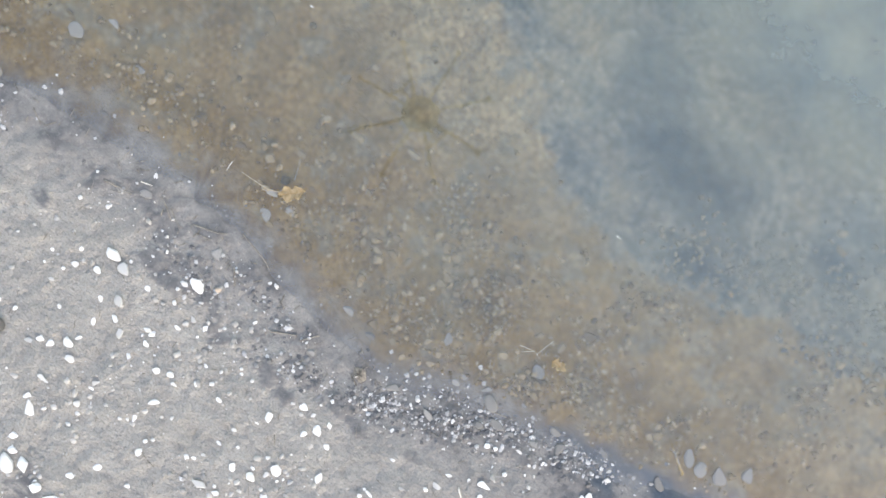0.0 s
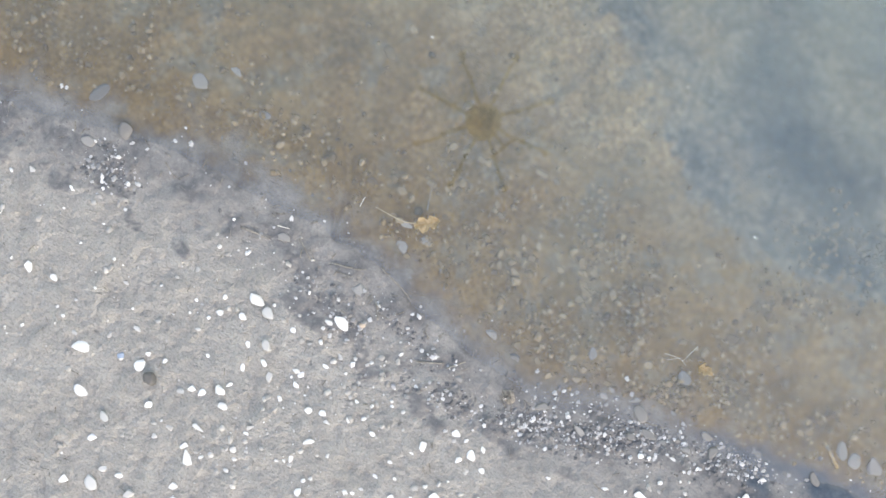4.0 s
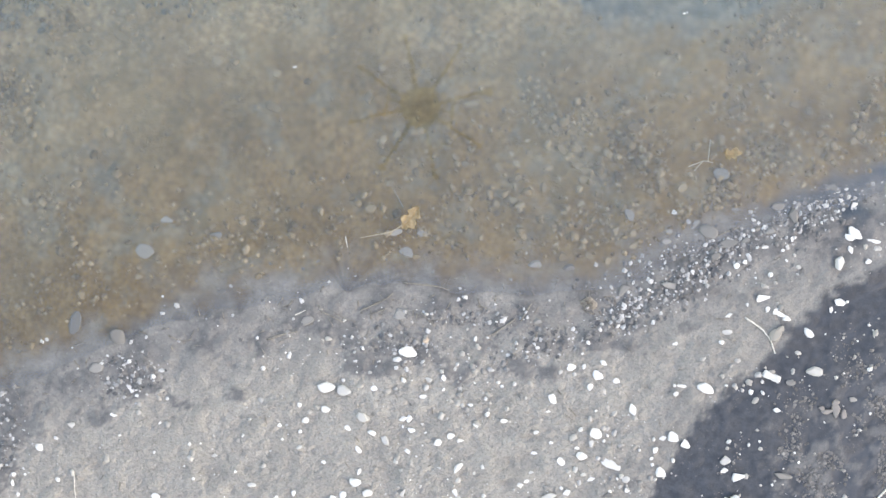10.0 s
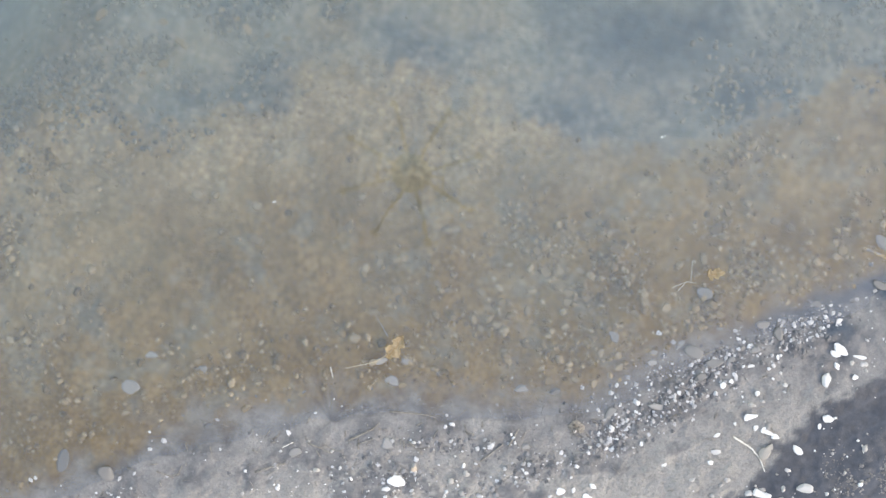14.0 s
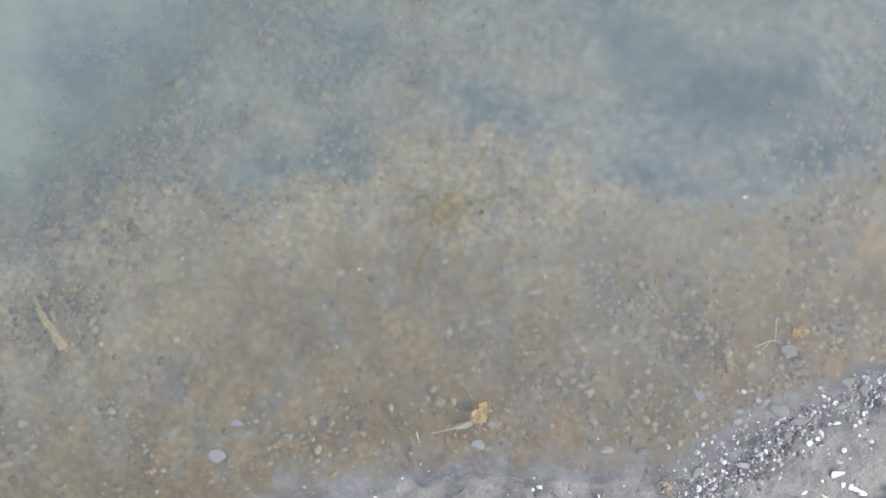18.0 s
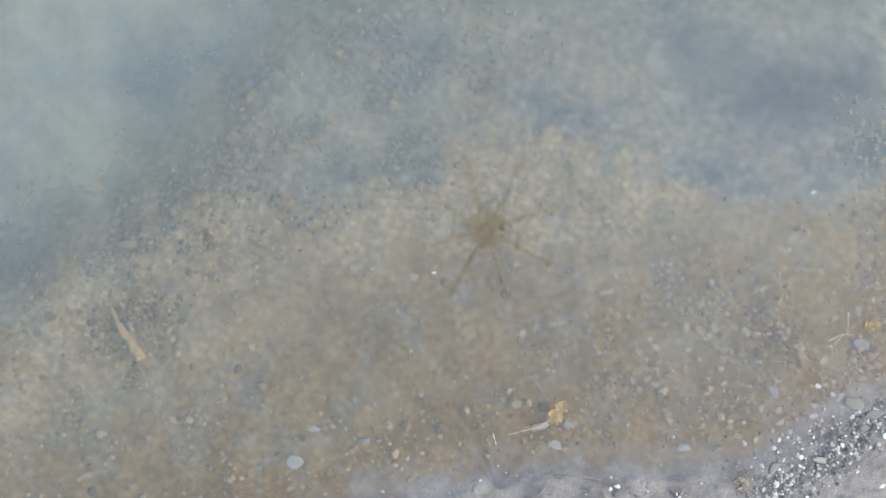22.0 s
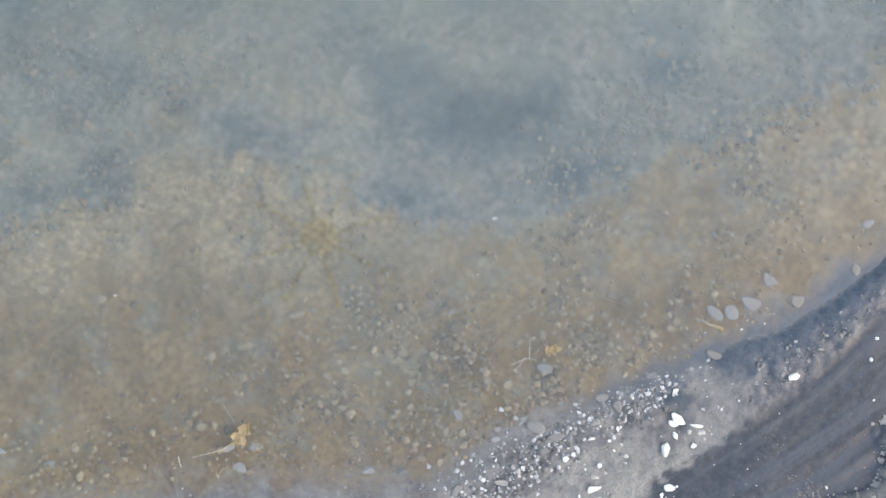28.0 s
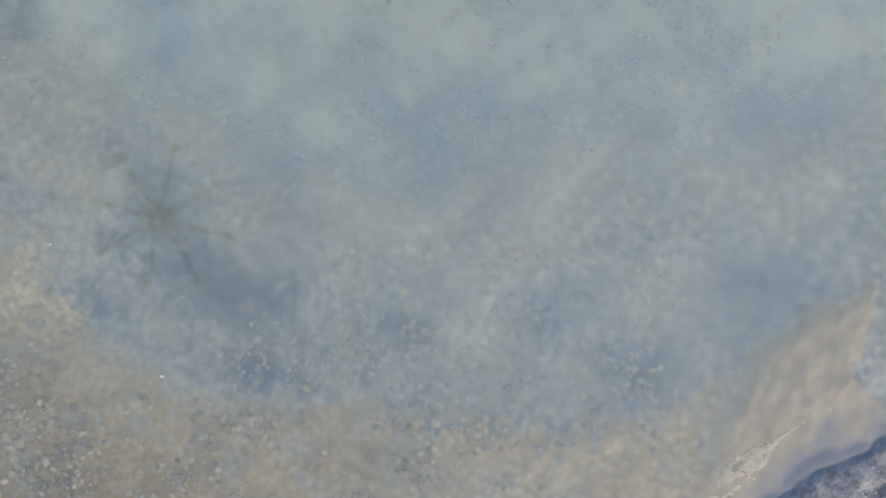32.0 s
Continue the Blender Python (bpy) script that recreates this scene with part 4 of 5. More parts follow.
while len(GREYS) < 340:
    cx, cy, rx, ry, turn = SHALLOWS[min(picker.randrange(9), 6)]
    a, b = picker.gauss(0, 0.6) * rx, picker.gauss(0, 0.7) * ry
    x, y = cx + a * math.cos(turn) - b * math.sin(turn), cy + a * math.sin(turn) + b * math.cos(turn)
    length = 0.014 + 0.026 * picker.random() ** 2
    if off_shore(np.array([x]), np.array([y]))[0] > 0.0 and all((x - r[0]) ** 2 + (y - r[1]) ** 2 > (0.55 * (length + r[2])) ** 2 for r in GREYS):
        GREYS.append((x, y, length, length * picker.uniform(0.55, 0.85), picker.uniform(0, 180)))


def on_bed(x, y, length):
    return off_shore(np.array([x]), np.array([y]))[0] >= (0.2 if x > 1.88 else 0.3 if length > 0.042 else 0.01)


stones("grey_stone", [r for r in GREYS if not on_bed(*r[:3])], GREY_STONE, (0.4, 0.6), 0.3, grey_label, "stone", "stones by the water's edge", 31)
stones("lake_stone", [r for r in GREYS if on_bed(*r[:3])], BED_STONE, (0.4, 0.6), 0.35, grey_label, "stone", "stones on the lake bed", 51)


def gravel(name, count, density, sizes, material, label, seed, area=(-2.2, 3.8, -1.8, 3.6), sink=0.3, flat=(0.45, 0.75), rugged=0.4, under=False, sharp=False, power=3.5):
    """Many small stones in one mesh, thick where density is near one."""
    rng = np.random.RandomState(seed)
    base = bmesh.new()
    bmesh.ops.create_icosphere(base, subdivisions=2, radius=0.5)
    base.verts.ensure_lookup_table()
    ball = np.array([v.co[:] for v in base.verts])
    tri = np.array([[v.index for v in f.verts] for f in base.faces])
    base.free()
    x = rng.uniform(area[0], area[1], count * 60)
    y = rng.uniform(area[2], area[3], count * 60)
    keep = rng.rand(len(x)) < density(x, y)
    x, y = x[keep][:count], y[keep][:count]
    n = len(x)
    size = sizes[0] + (sizes[1] - sizes[0]) * rng.rand(n) ** power
    wide, high, turn = size * rng.uniform(0.6, 0.95, n), size * rng.uniform(flat[0], flat[1], n), rng.uniform(0, math.tau, n)
    lumps = 1 + rugged * (rng.rand(n, len(ball)) - 0.5)
    p = ball[None] * lumps[..., None] * np.stack([size, wide, high], -1)[:, None]
    c, s = np.cos(turn)[:, None], np.sin(turn)[:, None]
    z = ground_parts(x, y)[0] + high * (0.5 - sink)
    if under:
        z = np.minimum(z, -0.005 - high * 0.5)
    co = np.stack([p[..., 0] * c - p[..., 1] * s + x[:, None], p[..., 0] * s + p[..., 1] * c + y[:, None], p[..., 2] + z[:, None]], -1)
    faces = (tri[None] + (np.arange(n) * len(ball))[:, None, None]).reshape(-1, 3)
    ob = part(name, fill_mesh(bpy.data.meshes.new(name), co.reshape(-1, 3), faces, sharp), material)
    return tagged(ob, label, "gravel", kind="stuff")


def clusters(x, y, spots):
    d = np.zeros_like(x)
    for cx, cy, rx, ry, turn, amount in spots:
        d = np.maximum(d, amount * bump(x, y, cx, cy, rx, ry, radians(turn)))
    return d


def dry_density(x, y):
    s, q = off_shore(x, y), off_rut(x, y)
    d = smooth01(-s, 0.12, 0.3) * (0.12 + 0.3 * smooth01(x + 0.6 * y, -0.9, 0.3)) * (1 - 0.75 * smooth01(q, -0.05, 0.1))
    return d * smooth01(grain(x, y, 0.17, 3), 0.25, 0.8)


WET_SPOTS = [(0.72, -0.14, 0.16, 0.045, 20, 1), (0.98, 0.0, 0.2, 0.045, 35, 1), (1.22, 0.16, 0.2, 0.055, 40, 1), (1.4, 0.32, 0.18, 0.05, 35, 0.6), (0.16, -0.2, 0.12, 0.06, 5, 1), (0.26, -0.19, 0.1, 0.05, 0, 1), (0.2, -0.23, 0.12, 0.04, 0, 1),
             (-0.72, -0.37, 0.09, 0.07, 0, 0.7), (-1.2, -0.72, 0.1, 0.16, 20, 1), (1.62, 0.42, 0.16, 0.06, 30, 0.5), (0.5, -0.06, 0.2, 0.05, 0, 0.2), (1.1, 0.2, 0.2, 0.05, 30, 0.25)]
BED_SPOTS = [(1.3, 0.5, 0.34, 0.14, 25, 1), (1.05, 0.32, 0.34, 0.12, 20, 0.7), (0.85, 0.62, 0.32, 0.12, -20, 0.7), (1.55, 0.72, 0.3, 0.16, 20, 0.6), (-1.4, 0.6, 0.3, 0.5, 20, 0.9), (1.65, 1.6, 0.4, 0.2, 20, 0.6), (1.4, 1.3, 0.3, 0.15, 10, 0.5),
             (-0.8, 1.2, 0.45, 0.25, 30, 0.9), (-1.3, 1.0, 0.3, 0.3, 0, 0.8), (-1.5, 0.2, 0.3, 0.16, 0, 0.6), (2.0, 1.2, 0.4, 0.2, 30, 0.45), (1.9, 1.75, 0.4, 0.25, 20, 0.4), (0.3, 0.45, 0.3, 0.15, 0, 0.3),
             (0.4, 0.2, 0.5, 0.07, 5, 0.4), (-0.6, 0.12, 0.4, 0.1, 15, 0.35), (1.45, 1.0, 0.3, 0.2, 0, 0.35)]


def wet_density(x, y):
    s = off_shore(x, y)
    return clusters(x, y, WET_SPOTS) * smooth01(s, -0.42, -0.1) * (1 - smooth01(s, -0.06, 0.035)) + 0.01 * smooth01(s, -0.3, -0.1) * (1 - smooth01(s, 0.0, 0.1))


def bed_density(x, y):
    s, past = off_shore(x, y), off_line(FLAT, x, y)
    patch = smooth01(grain(x, y, 0.12, 2), 0.3, 0.8)
    return (clusters(x, y, BED_SPOTS) * patch + 0.012 + 0.06 * (1 - smooth01(s, 0.15, 0.4))) * (1 - 0.95 * on_shelf(x, y)) * smooth01(s, -0.02, 0.05) * (1 - smooth01(past, -0.05, 0.1)) * (1 - 0.6 * smooth01(x, 2.1, 2.5))


SLOPE_SPOTS = [(-1.1, 1.05, 0.4, 0.2, 40, 1), (-0.6, 1.35, 0.35, 0.25, 40, 1), (-0.2, 1.5, 0.3, 0.2, 30, 0.5), (-1.5, 0.7, 0.3, 0.2, 45, 0.9), (1.75, 1.5, 0.3, 0.12, 25, 0.9), (2.35, 2.1, 0.2, 0.16, 40, 0.8),
               (2.1, 1.75, 0.3, 0.2, 30, 0.7), (2.5, 1.85, 0.25, 0.15, 40, 0.5), (1.45, 1.3, 0.2, 0.1, 20, 0.7), (-0.9, 0.85, 0.35, 0.12, 10, 0.5), (2.3, 1.5, 0.4, 0.12, 25, 0.6)]


def slope_density(x, y):
    past = off_line(FLAT, x, y)
    return clusters(x, y, SLOPE_SPOTS) * smooth01(past, -0.16, 0.0) * (1 - smooth01(off_line(DEEP, x, y, 0.12), -0.05, 0.2)) * (1 - on_shelf(x, y)) * smooth01(grain(x, y, 0.1, 5), 0.2, 0.7)


gravel("pale_gravel", 1000, dry_density, (0.004, 0.022), GRAVEL_DRY, "scattered tiny white pebbles on pale silt", 3)
gravel("buried_pebbles", 900, dry_density, (0.007, 0.03), GRAVEL_SOIL, "small dusty pebbles half sunk in pale silt", 33, (-2.0, 1.9, -1.7, 0.6), 0.62, (0.5, 0.8), 0.5, False, False, 2.2)
gravel("wet_gravel", 3600, wet_density, (0.004, 0.021), GRAVEL_WET, "wet glistening grey and white gravel at the water's edge", 4, (-1.6, 2.2, -1.1, 0.8), 0.4, (0.35, 0.6), 0.7, False, True, 3.0)
gravel("bed_pebbles", 1000, bed_density, (0.012, 0.036), GRAVEL_BED, "brown silted pebbles lying under shallow water", 25, (-2.2, 3.2, -0.6, 2.2), 0.25, (0.5, 0.8), 0.5, True, False, 2.2)
gravel("lake_bed_gravel", 5000, bed_density, (0.004, 0.022), GRAVEL_BED, "silt-covered brown gravel under shallow water", 5, (-2.2, 3.2, -0.6, 2.6), 0.36, (0.45, 0.75), 0.8, True)
gravel("slope_gravel", 3200, slope_density, (0.008, 0.032), GRAVEL_SLOPE, "pale silted stones on the slope into deeper water", 15, (-2.0, 3.0, 0.3, 2.6), 0.25, (0.5, 0.8), 0.45, True, False, 2.0)


def crumb_density(x, y):
    q = off_rut(x, y)
    return smooth01(q, 0.1, 0.4) * (1 - smooth01(y, 0.0, 0.3)) * smooth01(rough_grain(x, y, 0.12, 3) + 0.5 * (rough_grain(x, y, 0.04, 2) - 0.5), 0.45, 0.65)


gravel("mud_crumbs", 7500, crumb_density, (0.004, 0.016), CLOD_PALE, "scattered pale dry crumbs on dark mud", 9, (1.2, 2.3, -1.0, 0.3), 0.4, (0.25, 0.5), 0.7, False, True)


def clod_density(x, y):
    q = off_rut(x, y) - rut_width(y)
    return smooth01(q, -0.06, 0.04) * (0.25 + 0.75 * smooth01(y, -0.4, 0.4)) * (y < 2.5)


def strip_density(x, y):
    return smooth01(x, 1.9, 2.3) * smooth01(-off_shore(x, y), 0.03, 0.07) * (1 - smooth01(off_rut(x, y), -0.08, 0.0)) * 0.8


gravel("soil_clods", 6500, clod_density, (0.006, 0.036), CLOD, "heap of crumbly dry grey soil clods beside the rut", 6, (1.7, 3.6, -0.9, 1.7), 0.4, (0.4, 0.7), 0.8, False, True)
gravel("damp_crumbs", 1200, strip_density, (0.004, 0.022), CLOD_DAMP, "crumbled damp grey soil between water and rut", 8, (1.9, 3.9, 0.3, 3.0), 0.4, (0.4, 0.7), 0.8, False, True)


# ---- twigs, stalks and driftwood ----
def tube(name, points, radii, material, label, category, lift=0.0, sides=7, float_z=None, seed=0, group=""):
    """A bent tapered rod through points (x, y) that lies on the ground or floats."""
    rng = random.Random(seed)
    fine = []
    for (x0, y0), (x1, y1) in zip(points, points[1:]):
        for k in range(6):
            fine.append((x0 + (x1 - x0) * k / 6, y0 + (y1 - y0) * k / 6))
    fine.append(points[-1])
    n = len(fine)
    soft = [fine[0]] + [tuple((fine[i - 1][c] + 2 * fine[i][c] + fine[i + 1][c]) / 4 for c in (0, 1)) for i in range(1, n - 1)] + [fine[-1]]
    bm = bmesh.new()
    rings = []
    levels = [ground_z(*p) if float_z is None else float_z for p in soft]
    levels = [max(levels[max(0, i - 3):i + 4]) for i in range(n)]
    for i, (x, y) in enumerate(soft):
        a, b = soft[max(i - 1, 0)], soft[min(i + 1, n - 1)]
        way = Vector((b[0] - a[0], b[1] - a[1], 0)).normalized()
        side = Vector((-way.y, way.x, 0))
        r = radii[0] + (radii[1] - radii[0]) * i / (n - 1)
        r *= rng.uniform(0.85, 1.15)
        mid = Vector((x, y, levels[i] + r * 0.7 + lift))
        mid += side * rng.uniform(-0.3, 0.3) * r
        rings.append([bm.verts.new(mid + side * r * math.cos(t) + Vector((0, 0, r * math.sin(t)))) for t in (math.tau * k / sides for k in range(sides))])
    for a, b in zip(rings, rings[1:]):
        for k in range(sides):
            bm.faces.new((a[k], a[(k + 1) % sides], b[(k + 1) % sides], b[k]))
    bm.faces.new(rings[0][::-1])
    bm.faces.new(rings[-1])
    ob = part(name, bm, material)
    return tagged(ob, label, category, group)


tube("dry_stalk", [(1.418, 0.032), (1.481, -0.002), (1.518, -0.039), (1.541, -0.088)], (0.0032, 0.0022), STRAW, "curved bleached plant stalk lying on silt", "stalk", seed=1)
tube("dry_stalk", [(1.931, -0.62), (2.004, -0.523)], (0.0035, 0.003), STRAW, "straight white bleached stalk on dark mud", "stalk", seed=2)
tube("driftwood", [(1.835, 0.722), (1.885, 0.7), (1.93, 0.684)], (0.0035, 0.007), DRIFTWOOD, "small pale stick lying under shallow water", "driftwood", seed=4)
tube("driftwood", [(-1.405, 0.615), (-1.36, 0.545), (-1.282, 0.438)], (0.006, 0.02), DRIFTWOOD, "tapered yellowish driftwood stick lying under water", "driftwood", sides=10, seed=3)
TWIGS = [
    ([(0.204, 0.048), (0.337, 0.044), (0.368, 0.033)], 0.003), ([(0.062, -0.064), (0.149, -0.015), (0.171, 0.008)], 0.003), ([(-0.261, -0.196), (-0.202, -0.17), (-0.153, -0.155)], 0.004),
    ([(0.275, -0.052), (0.33, -0.098)], 0.003), ([(0.535, -0.111), (0.573, -0.077), (0.61, -0.046)], 0.004), ([(0.631, -0.05), (0.665, 0.015)], 0.004),
    ([(1.273, 0.297), (1.369, 0.347)], 0.004), ([(-0.612, -0.214), (-0.55, -0.233)], 0.003), ([(-0.078, -0.076), (0.006, -0.109)], 0.003),
    ([(0.182, 0.312), (0.137, 0.379)], 0.003), ([(1.845, 0.714), (1.927, 0.688)], 0.006), ([(0.095, -0.075), (0.15, -0.05)], 0.003),
    ([(0.069, -0.057), (0.123, -0.026), (0.172, 0.006)], 0.0015), ([(0.153, -0.043), (0.142, -0.061), (0.127, -0.076)], 0.0015), ([(0.288, -0.061), (0.309, -0.073), (0.329, -0.09)], 0.0015), ([(-0.256, -0.199), (-0.205, -0.174), (-0.157, -0.144)], 0.0015),
    ([(-0.219, -0.202), (-0.18, -0.18)], 0.0015), ([(0.678, -0.023), (0.693, 0.011)], 0.0015), ([(0.543, -0.098), (0.581, -0.069), (0.611, -0.044)], 0.0015), ([(-0.026, -0.081), (0.011, -0.098), (0.049, -0.104)], 0.0015),
]
for k, (points, r) in enumerate(TWIGS):
    tube("twig", points, (r * 0.8, r * 0.45), TWIG, "thin brown-grey twig washed up at the water's edge", "twig", seed=10 + k, group="twigs along the waterline")
for k, points in enumerate([[(-0.014, 0.192), (-0.003, 0.152)], [(-0.167, -0.099), (-0.129, -0.077)], [(-0.907, -0.736), (-0.897, -0.85)]]):
    tube("straw", points, (0.0018, 0.001), STRAW, "short pale straw lying by the water", "straw", seed=40 + k, group="bits of straw")
for k, points in enumerate([[(1.167, 0.542), (1.22, 0.568), (1.257, 0.563)], [(1.235, 0.565), (1.235, 0.645)], [(1.22, 0.568), (1.19, 0.53)]]):
    tube("floating_twig", points, (0.0013, 0.0008), WET_STRAW, "thin pale branched twig just under the water", "twig", float_z=-0.006, seed=50 + k, group="floating twigs")


# ---- fine plant litter ----
def litter(count, seed):
    """Short dark bits of stalk scattered over the shore, in one mesh."""
    rng = np.random.RandomState(seed)
    x, y = rng.uniform(-1.4, 1.6, count * 12), rng.uniform(-1.5, 0.3, count * 12)
    s = off_shore(x, y)
    keep = (s < -0.02) & (rng.rand(len(x)) < 0.12 + 0.5 * smooth01(s, -0.35, -0.05)) & (off_rut(x, y) < -0.02)
    x, y = x[keep][:count], y[keep][:count]
    z = ground_parts(x, y)[0]
    turn, half, r = rng.uniform(0, math.tau, len(x)), rng.uniform(0.006, 0.022, len(x)), rng.uniform(0.0008, 0.0018, len(x))
    ends = np.array([[u, v, w] for u in (-1, 1) for v, w in ((-1, 0), (0, 1), (1, 0))], float)
    bend = rng.uniform(-0.2, 0.2, len(x))
    px, py = ends[:, 0][None] * half[:, None], ends[:, 1][None] * r[:, None] + bend[:, None] * half[:, None] * (ends[:, 0][None] > 0)
    c, sn = np.cos(turn)[:, None], np.sin(turn)[:, None]
    co = np.stack([px * c - py * sn + x[:, None], px * sn + py * c + y[:, None], ends[:, 2][None] * 1.6 * r[:, None] + z[:, None] + 0.0006], -1)
    tri = np.array([[0, 3, 4], [0, 4, 1], [1, 4, 5], [1, 5, 2], [2, 5, 3], [2, 3, 0], [0, 1, 2], [3, 5, 4]])
    faces = (tri[None] + (np.arange(len(x)) * 6)[:, None, None]).reshape(-1, 3)
    ob = part("plant_litter", fill_mesh(bpy.data.meshes.new("plant_litter"), co.reshape(-1, 3), faces), TWIG)
    return tagged(ob, "short dark bits of plant litter on the silt", "litter", kind="stuff")


litter(260, 12)


# ---- dead leaves ----
def dead_leaf(x, y, length, width, turn, stem, label, seed):
    """A curled lobed leaf with thickness, floating at the surface."""
    rng = random.Random(seed)
    leaf = tagged(new("dead_leaf"), label, "leaf")
    leaf.matrix_world = pose(x, y, 0.004, 0, 0, turn)
    bm = bmesh.new()
    nu, nv = 26, 13
    shift = Vector((rng.uniform(0, 9), rng.uniform(0, 9), seed))
    tops = []
    for i in range(nu):
        u = i / (nu - 1)
        outline = (math.sin(math.pi * u ** 0.8) ** 0.6) * (1 + 0.3 * math.sin(u * 15 + seed) + 0.16 * math.sin(u * 31))
        outline = max(outline, 0.04)
        row = []
        for j in range(nv):
            v = j / (nv - 1) * 2 - 1
            p = Vector(((u - 0.5) * length, v * outline * width * 0.5, 0))
            p.z = 0.16 * width * v * v + 0.22 * width * noise.noise(p * (2.2 / width) + shift) + 0.02 * width * math.sin(u * 40 + abs(v) * 5)
            p.x += 0.1 * length * noise.noise(p * (3 / length) + shift * 2)
            row.append(bm.verts.new(p))
        tops.append(row)
    faces = [bm.faces.new((tops[i][j], tops[i + 1][j], tops[i + 1][j + 1], tops[i][j + 1])) for i in range(nu - 1) for j in range(nv - 1)]
    bmesh.ops.recalc_face_normals(bm, faces=faces)
    bmesh.ops.solidify(bm, geom=faces, thickness=0.0011)
    low = min(v.co.z for v in bm.verts)
    for v in bm.verts:
        v.co.z -= low + 0.006
    part("blade", bm, DEAD_LEAF, leaf)
    rib = bmesh.new()
    rows = []
    path = [Vector((length * (0.45 - 0.9 * k / 10), 0.02 * width * math.sin(k), 0.16 * width)) for k in range(11)]
    for k, mid in enumerate(path):
        r = 0.0006 + 0.0009 * k / 10
        rows.append([rib.verts.new(mid + Vector((0, r * math.cos(t), r * math.sin(t)))) for t in (math.tau * q / 6 for q in range(6))])
    for a, b in zip(rows, rows[1:]):
        for q in range(6):
            rib.faces.new((a[q], a[(q + 1) % 6], b[(q + 1) % 6], b[q]))
    part("midrib", rib, LEAF_RIB, leaf)
    if stem:
        back = leaf.matrix_world.inverted()
        stalk = tube("stem", stem, (0.0026, 0.001), LEAF_STEM, "", "", float_z=-0.002, seed=seed)
        stalk.data.transform(back)
        stalk.parent = leaf
        tagged(stalk, "long thin pale leaf stem")
    return leaf


def plant_clump(x, y, reach, count, seed):
    """A flattened mat of short withered stems with a rooted core."""
    rng = random.Random(seed)
    clump = tagged(new("plant_clump"), "flat brown-grey clump of withered plant matter on the wet shore", "plant debris")
    clump.location = (x, y, ground_z(x, y))
    core = pebble_mesh("root_mat", seed, 3, 0.2)
    core.transform(Matrix.Diagonal((reach * 1.5, reach * 1.1, 0.014, 1)))
    part("root_mat", core, CLUMP, clump)
    for k in range(count):
        a, far = rng.uniform(0, math.tau), rng.uniform(0.3, 1.0) * reach
        bend, rise = rng.uniform(-0.7, 0.7), rng.uniform(0.004, 0.014)
        bm = bmesh.new()
        rings = []
        for i in range(5):
            u = i / 4
            b = a + bend * u
            mid = Vector((far * (0.2 + 0.8 * u) * math.cos(b), far * (0.2 + 0.8 * u) * math.sin(b), rise * math.sin(math.pi * (0.35 + 0.65 * u)) + 0.003))
            r = 0.0016 * (1 - 0.6 * u)
            rings.append([bm.verts.new(mid + Vector((-r * math.sin(b) * math.cos(t), r * math.cos(b) * math.cos(t), r * math.sin(t)))) for t in (0, math.tau / 4, math.tau / 2, math.tau * 0.75)])
        for p, q in zip(rings, rings[1:]):
            for n in range(4):
                bm.faces.new((p[n], p[(n + 1) % 4], q[(n + 1) % 4], q[n]))
        bm.faces.new(rings[0][::-1])
        bm.faces.new(rings[-1])
        part("stem", bm, TWIG, clump)
    return clump


plant_clump(0.867, 0.033, 0.042, 26, 61)
dead_leaf(0.214, 0.28, 0.098, 0.05, 58, [(0.199, 0.262), (0.148, 0.223), (0.039, 0.193)], "crumpled yellow-brown dead leaf floating near the shore", 3)
dead_leaf(1.317, 0.601, 0.06, 0.036, 10, None, "small orange-yellow dead leaf floating near the shore", 5)


# ---- odd pieces on the shore ----
def lump(name, x, y, shards, material, label, category, seed):
    """A broken thing of a few angular shards grown together (dx, dy, length, width, height, turn)."""
    rng = random.Random(seed)
    bm = bmesh.new()
    for k, (dx, dy, length, width, high, turn) in enumerate(shards):
        shard = pebble_mesh(name, seed * 7 + k, 3, 0.6)
        shard.transform(pose(dx, dy, high * 0.25, rng.uniform(-8, 8), rng.uniform(-8, 8), turn) @ Matrix.Diagonal((length, width, high, 1)))
        bm.from_mesh(shard)
        bpy.data.meshes.remove(shard)
    ob = part(name, bm, material)
    ob.location = (x, y, ground_z(x, y))
    return tagged(ob, label, category)


def bone_shape(x, y, length, width, turn):
    """A waisted white piece with knobbly ends."""
    bm = bmesh.new()
    bmesh.ops.create_icosphere(bm, subdivisions=4, radius=0.5)
    for v in bm.verts:
        u = v.co.x * 2
        waist = 0.45 + 0.75 * abs(u) ** 1.6
        lumpy = 1 + 0.3 * noise.noise(v.co * 4 + Vector((3, 1, 2)))
        v.co = Vector((v.co.x * length * (1.05 if abs(u) < 0.9 else 0.98), v.co.y * width * waist * 1.5 * lumpy, v.co.z * width * 0.8 * waist * lumpy))
    ob = part("bone_fragment", bm, WHITE_STONE)
    ob.matrix_world = pose(x, y, ground_z(x, y) + width * 0.2, 0, 0, turn)
    return tagged(ob, "white waisted bone-shaped piece lying on dark mud", "bone")


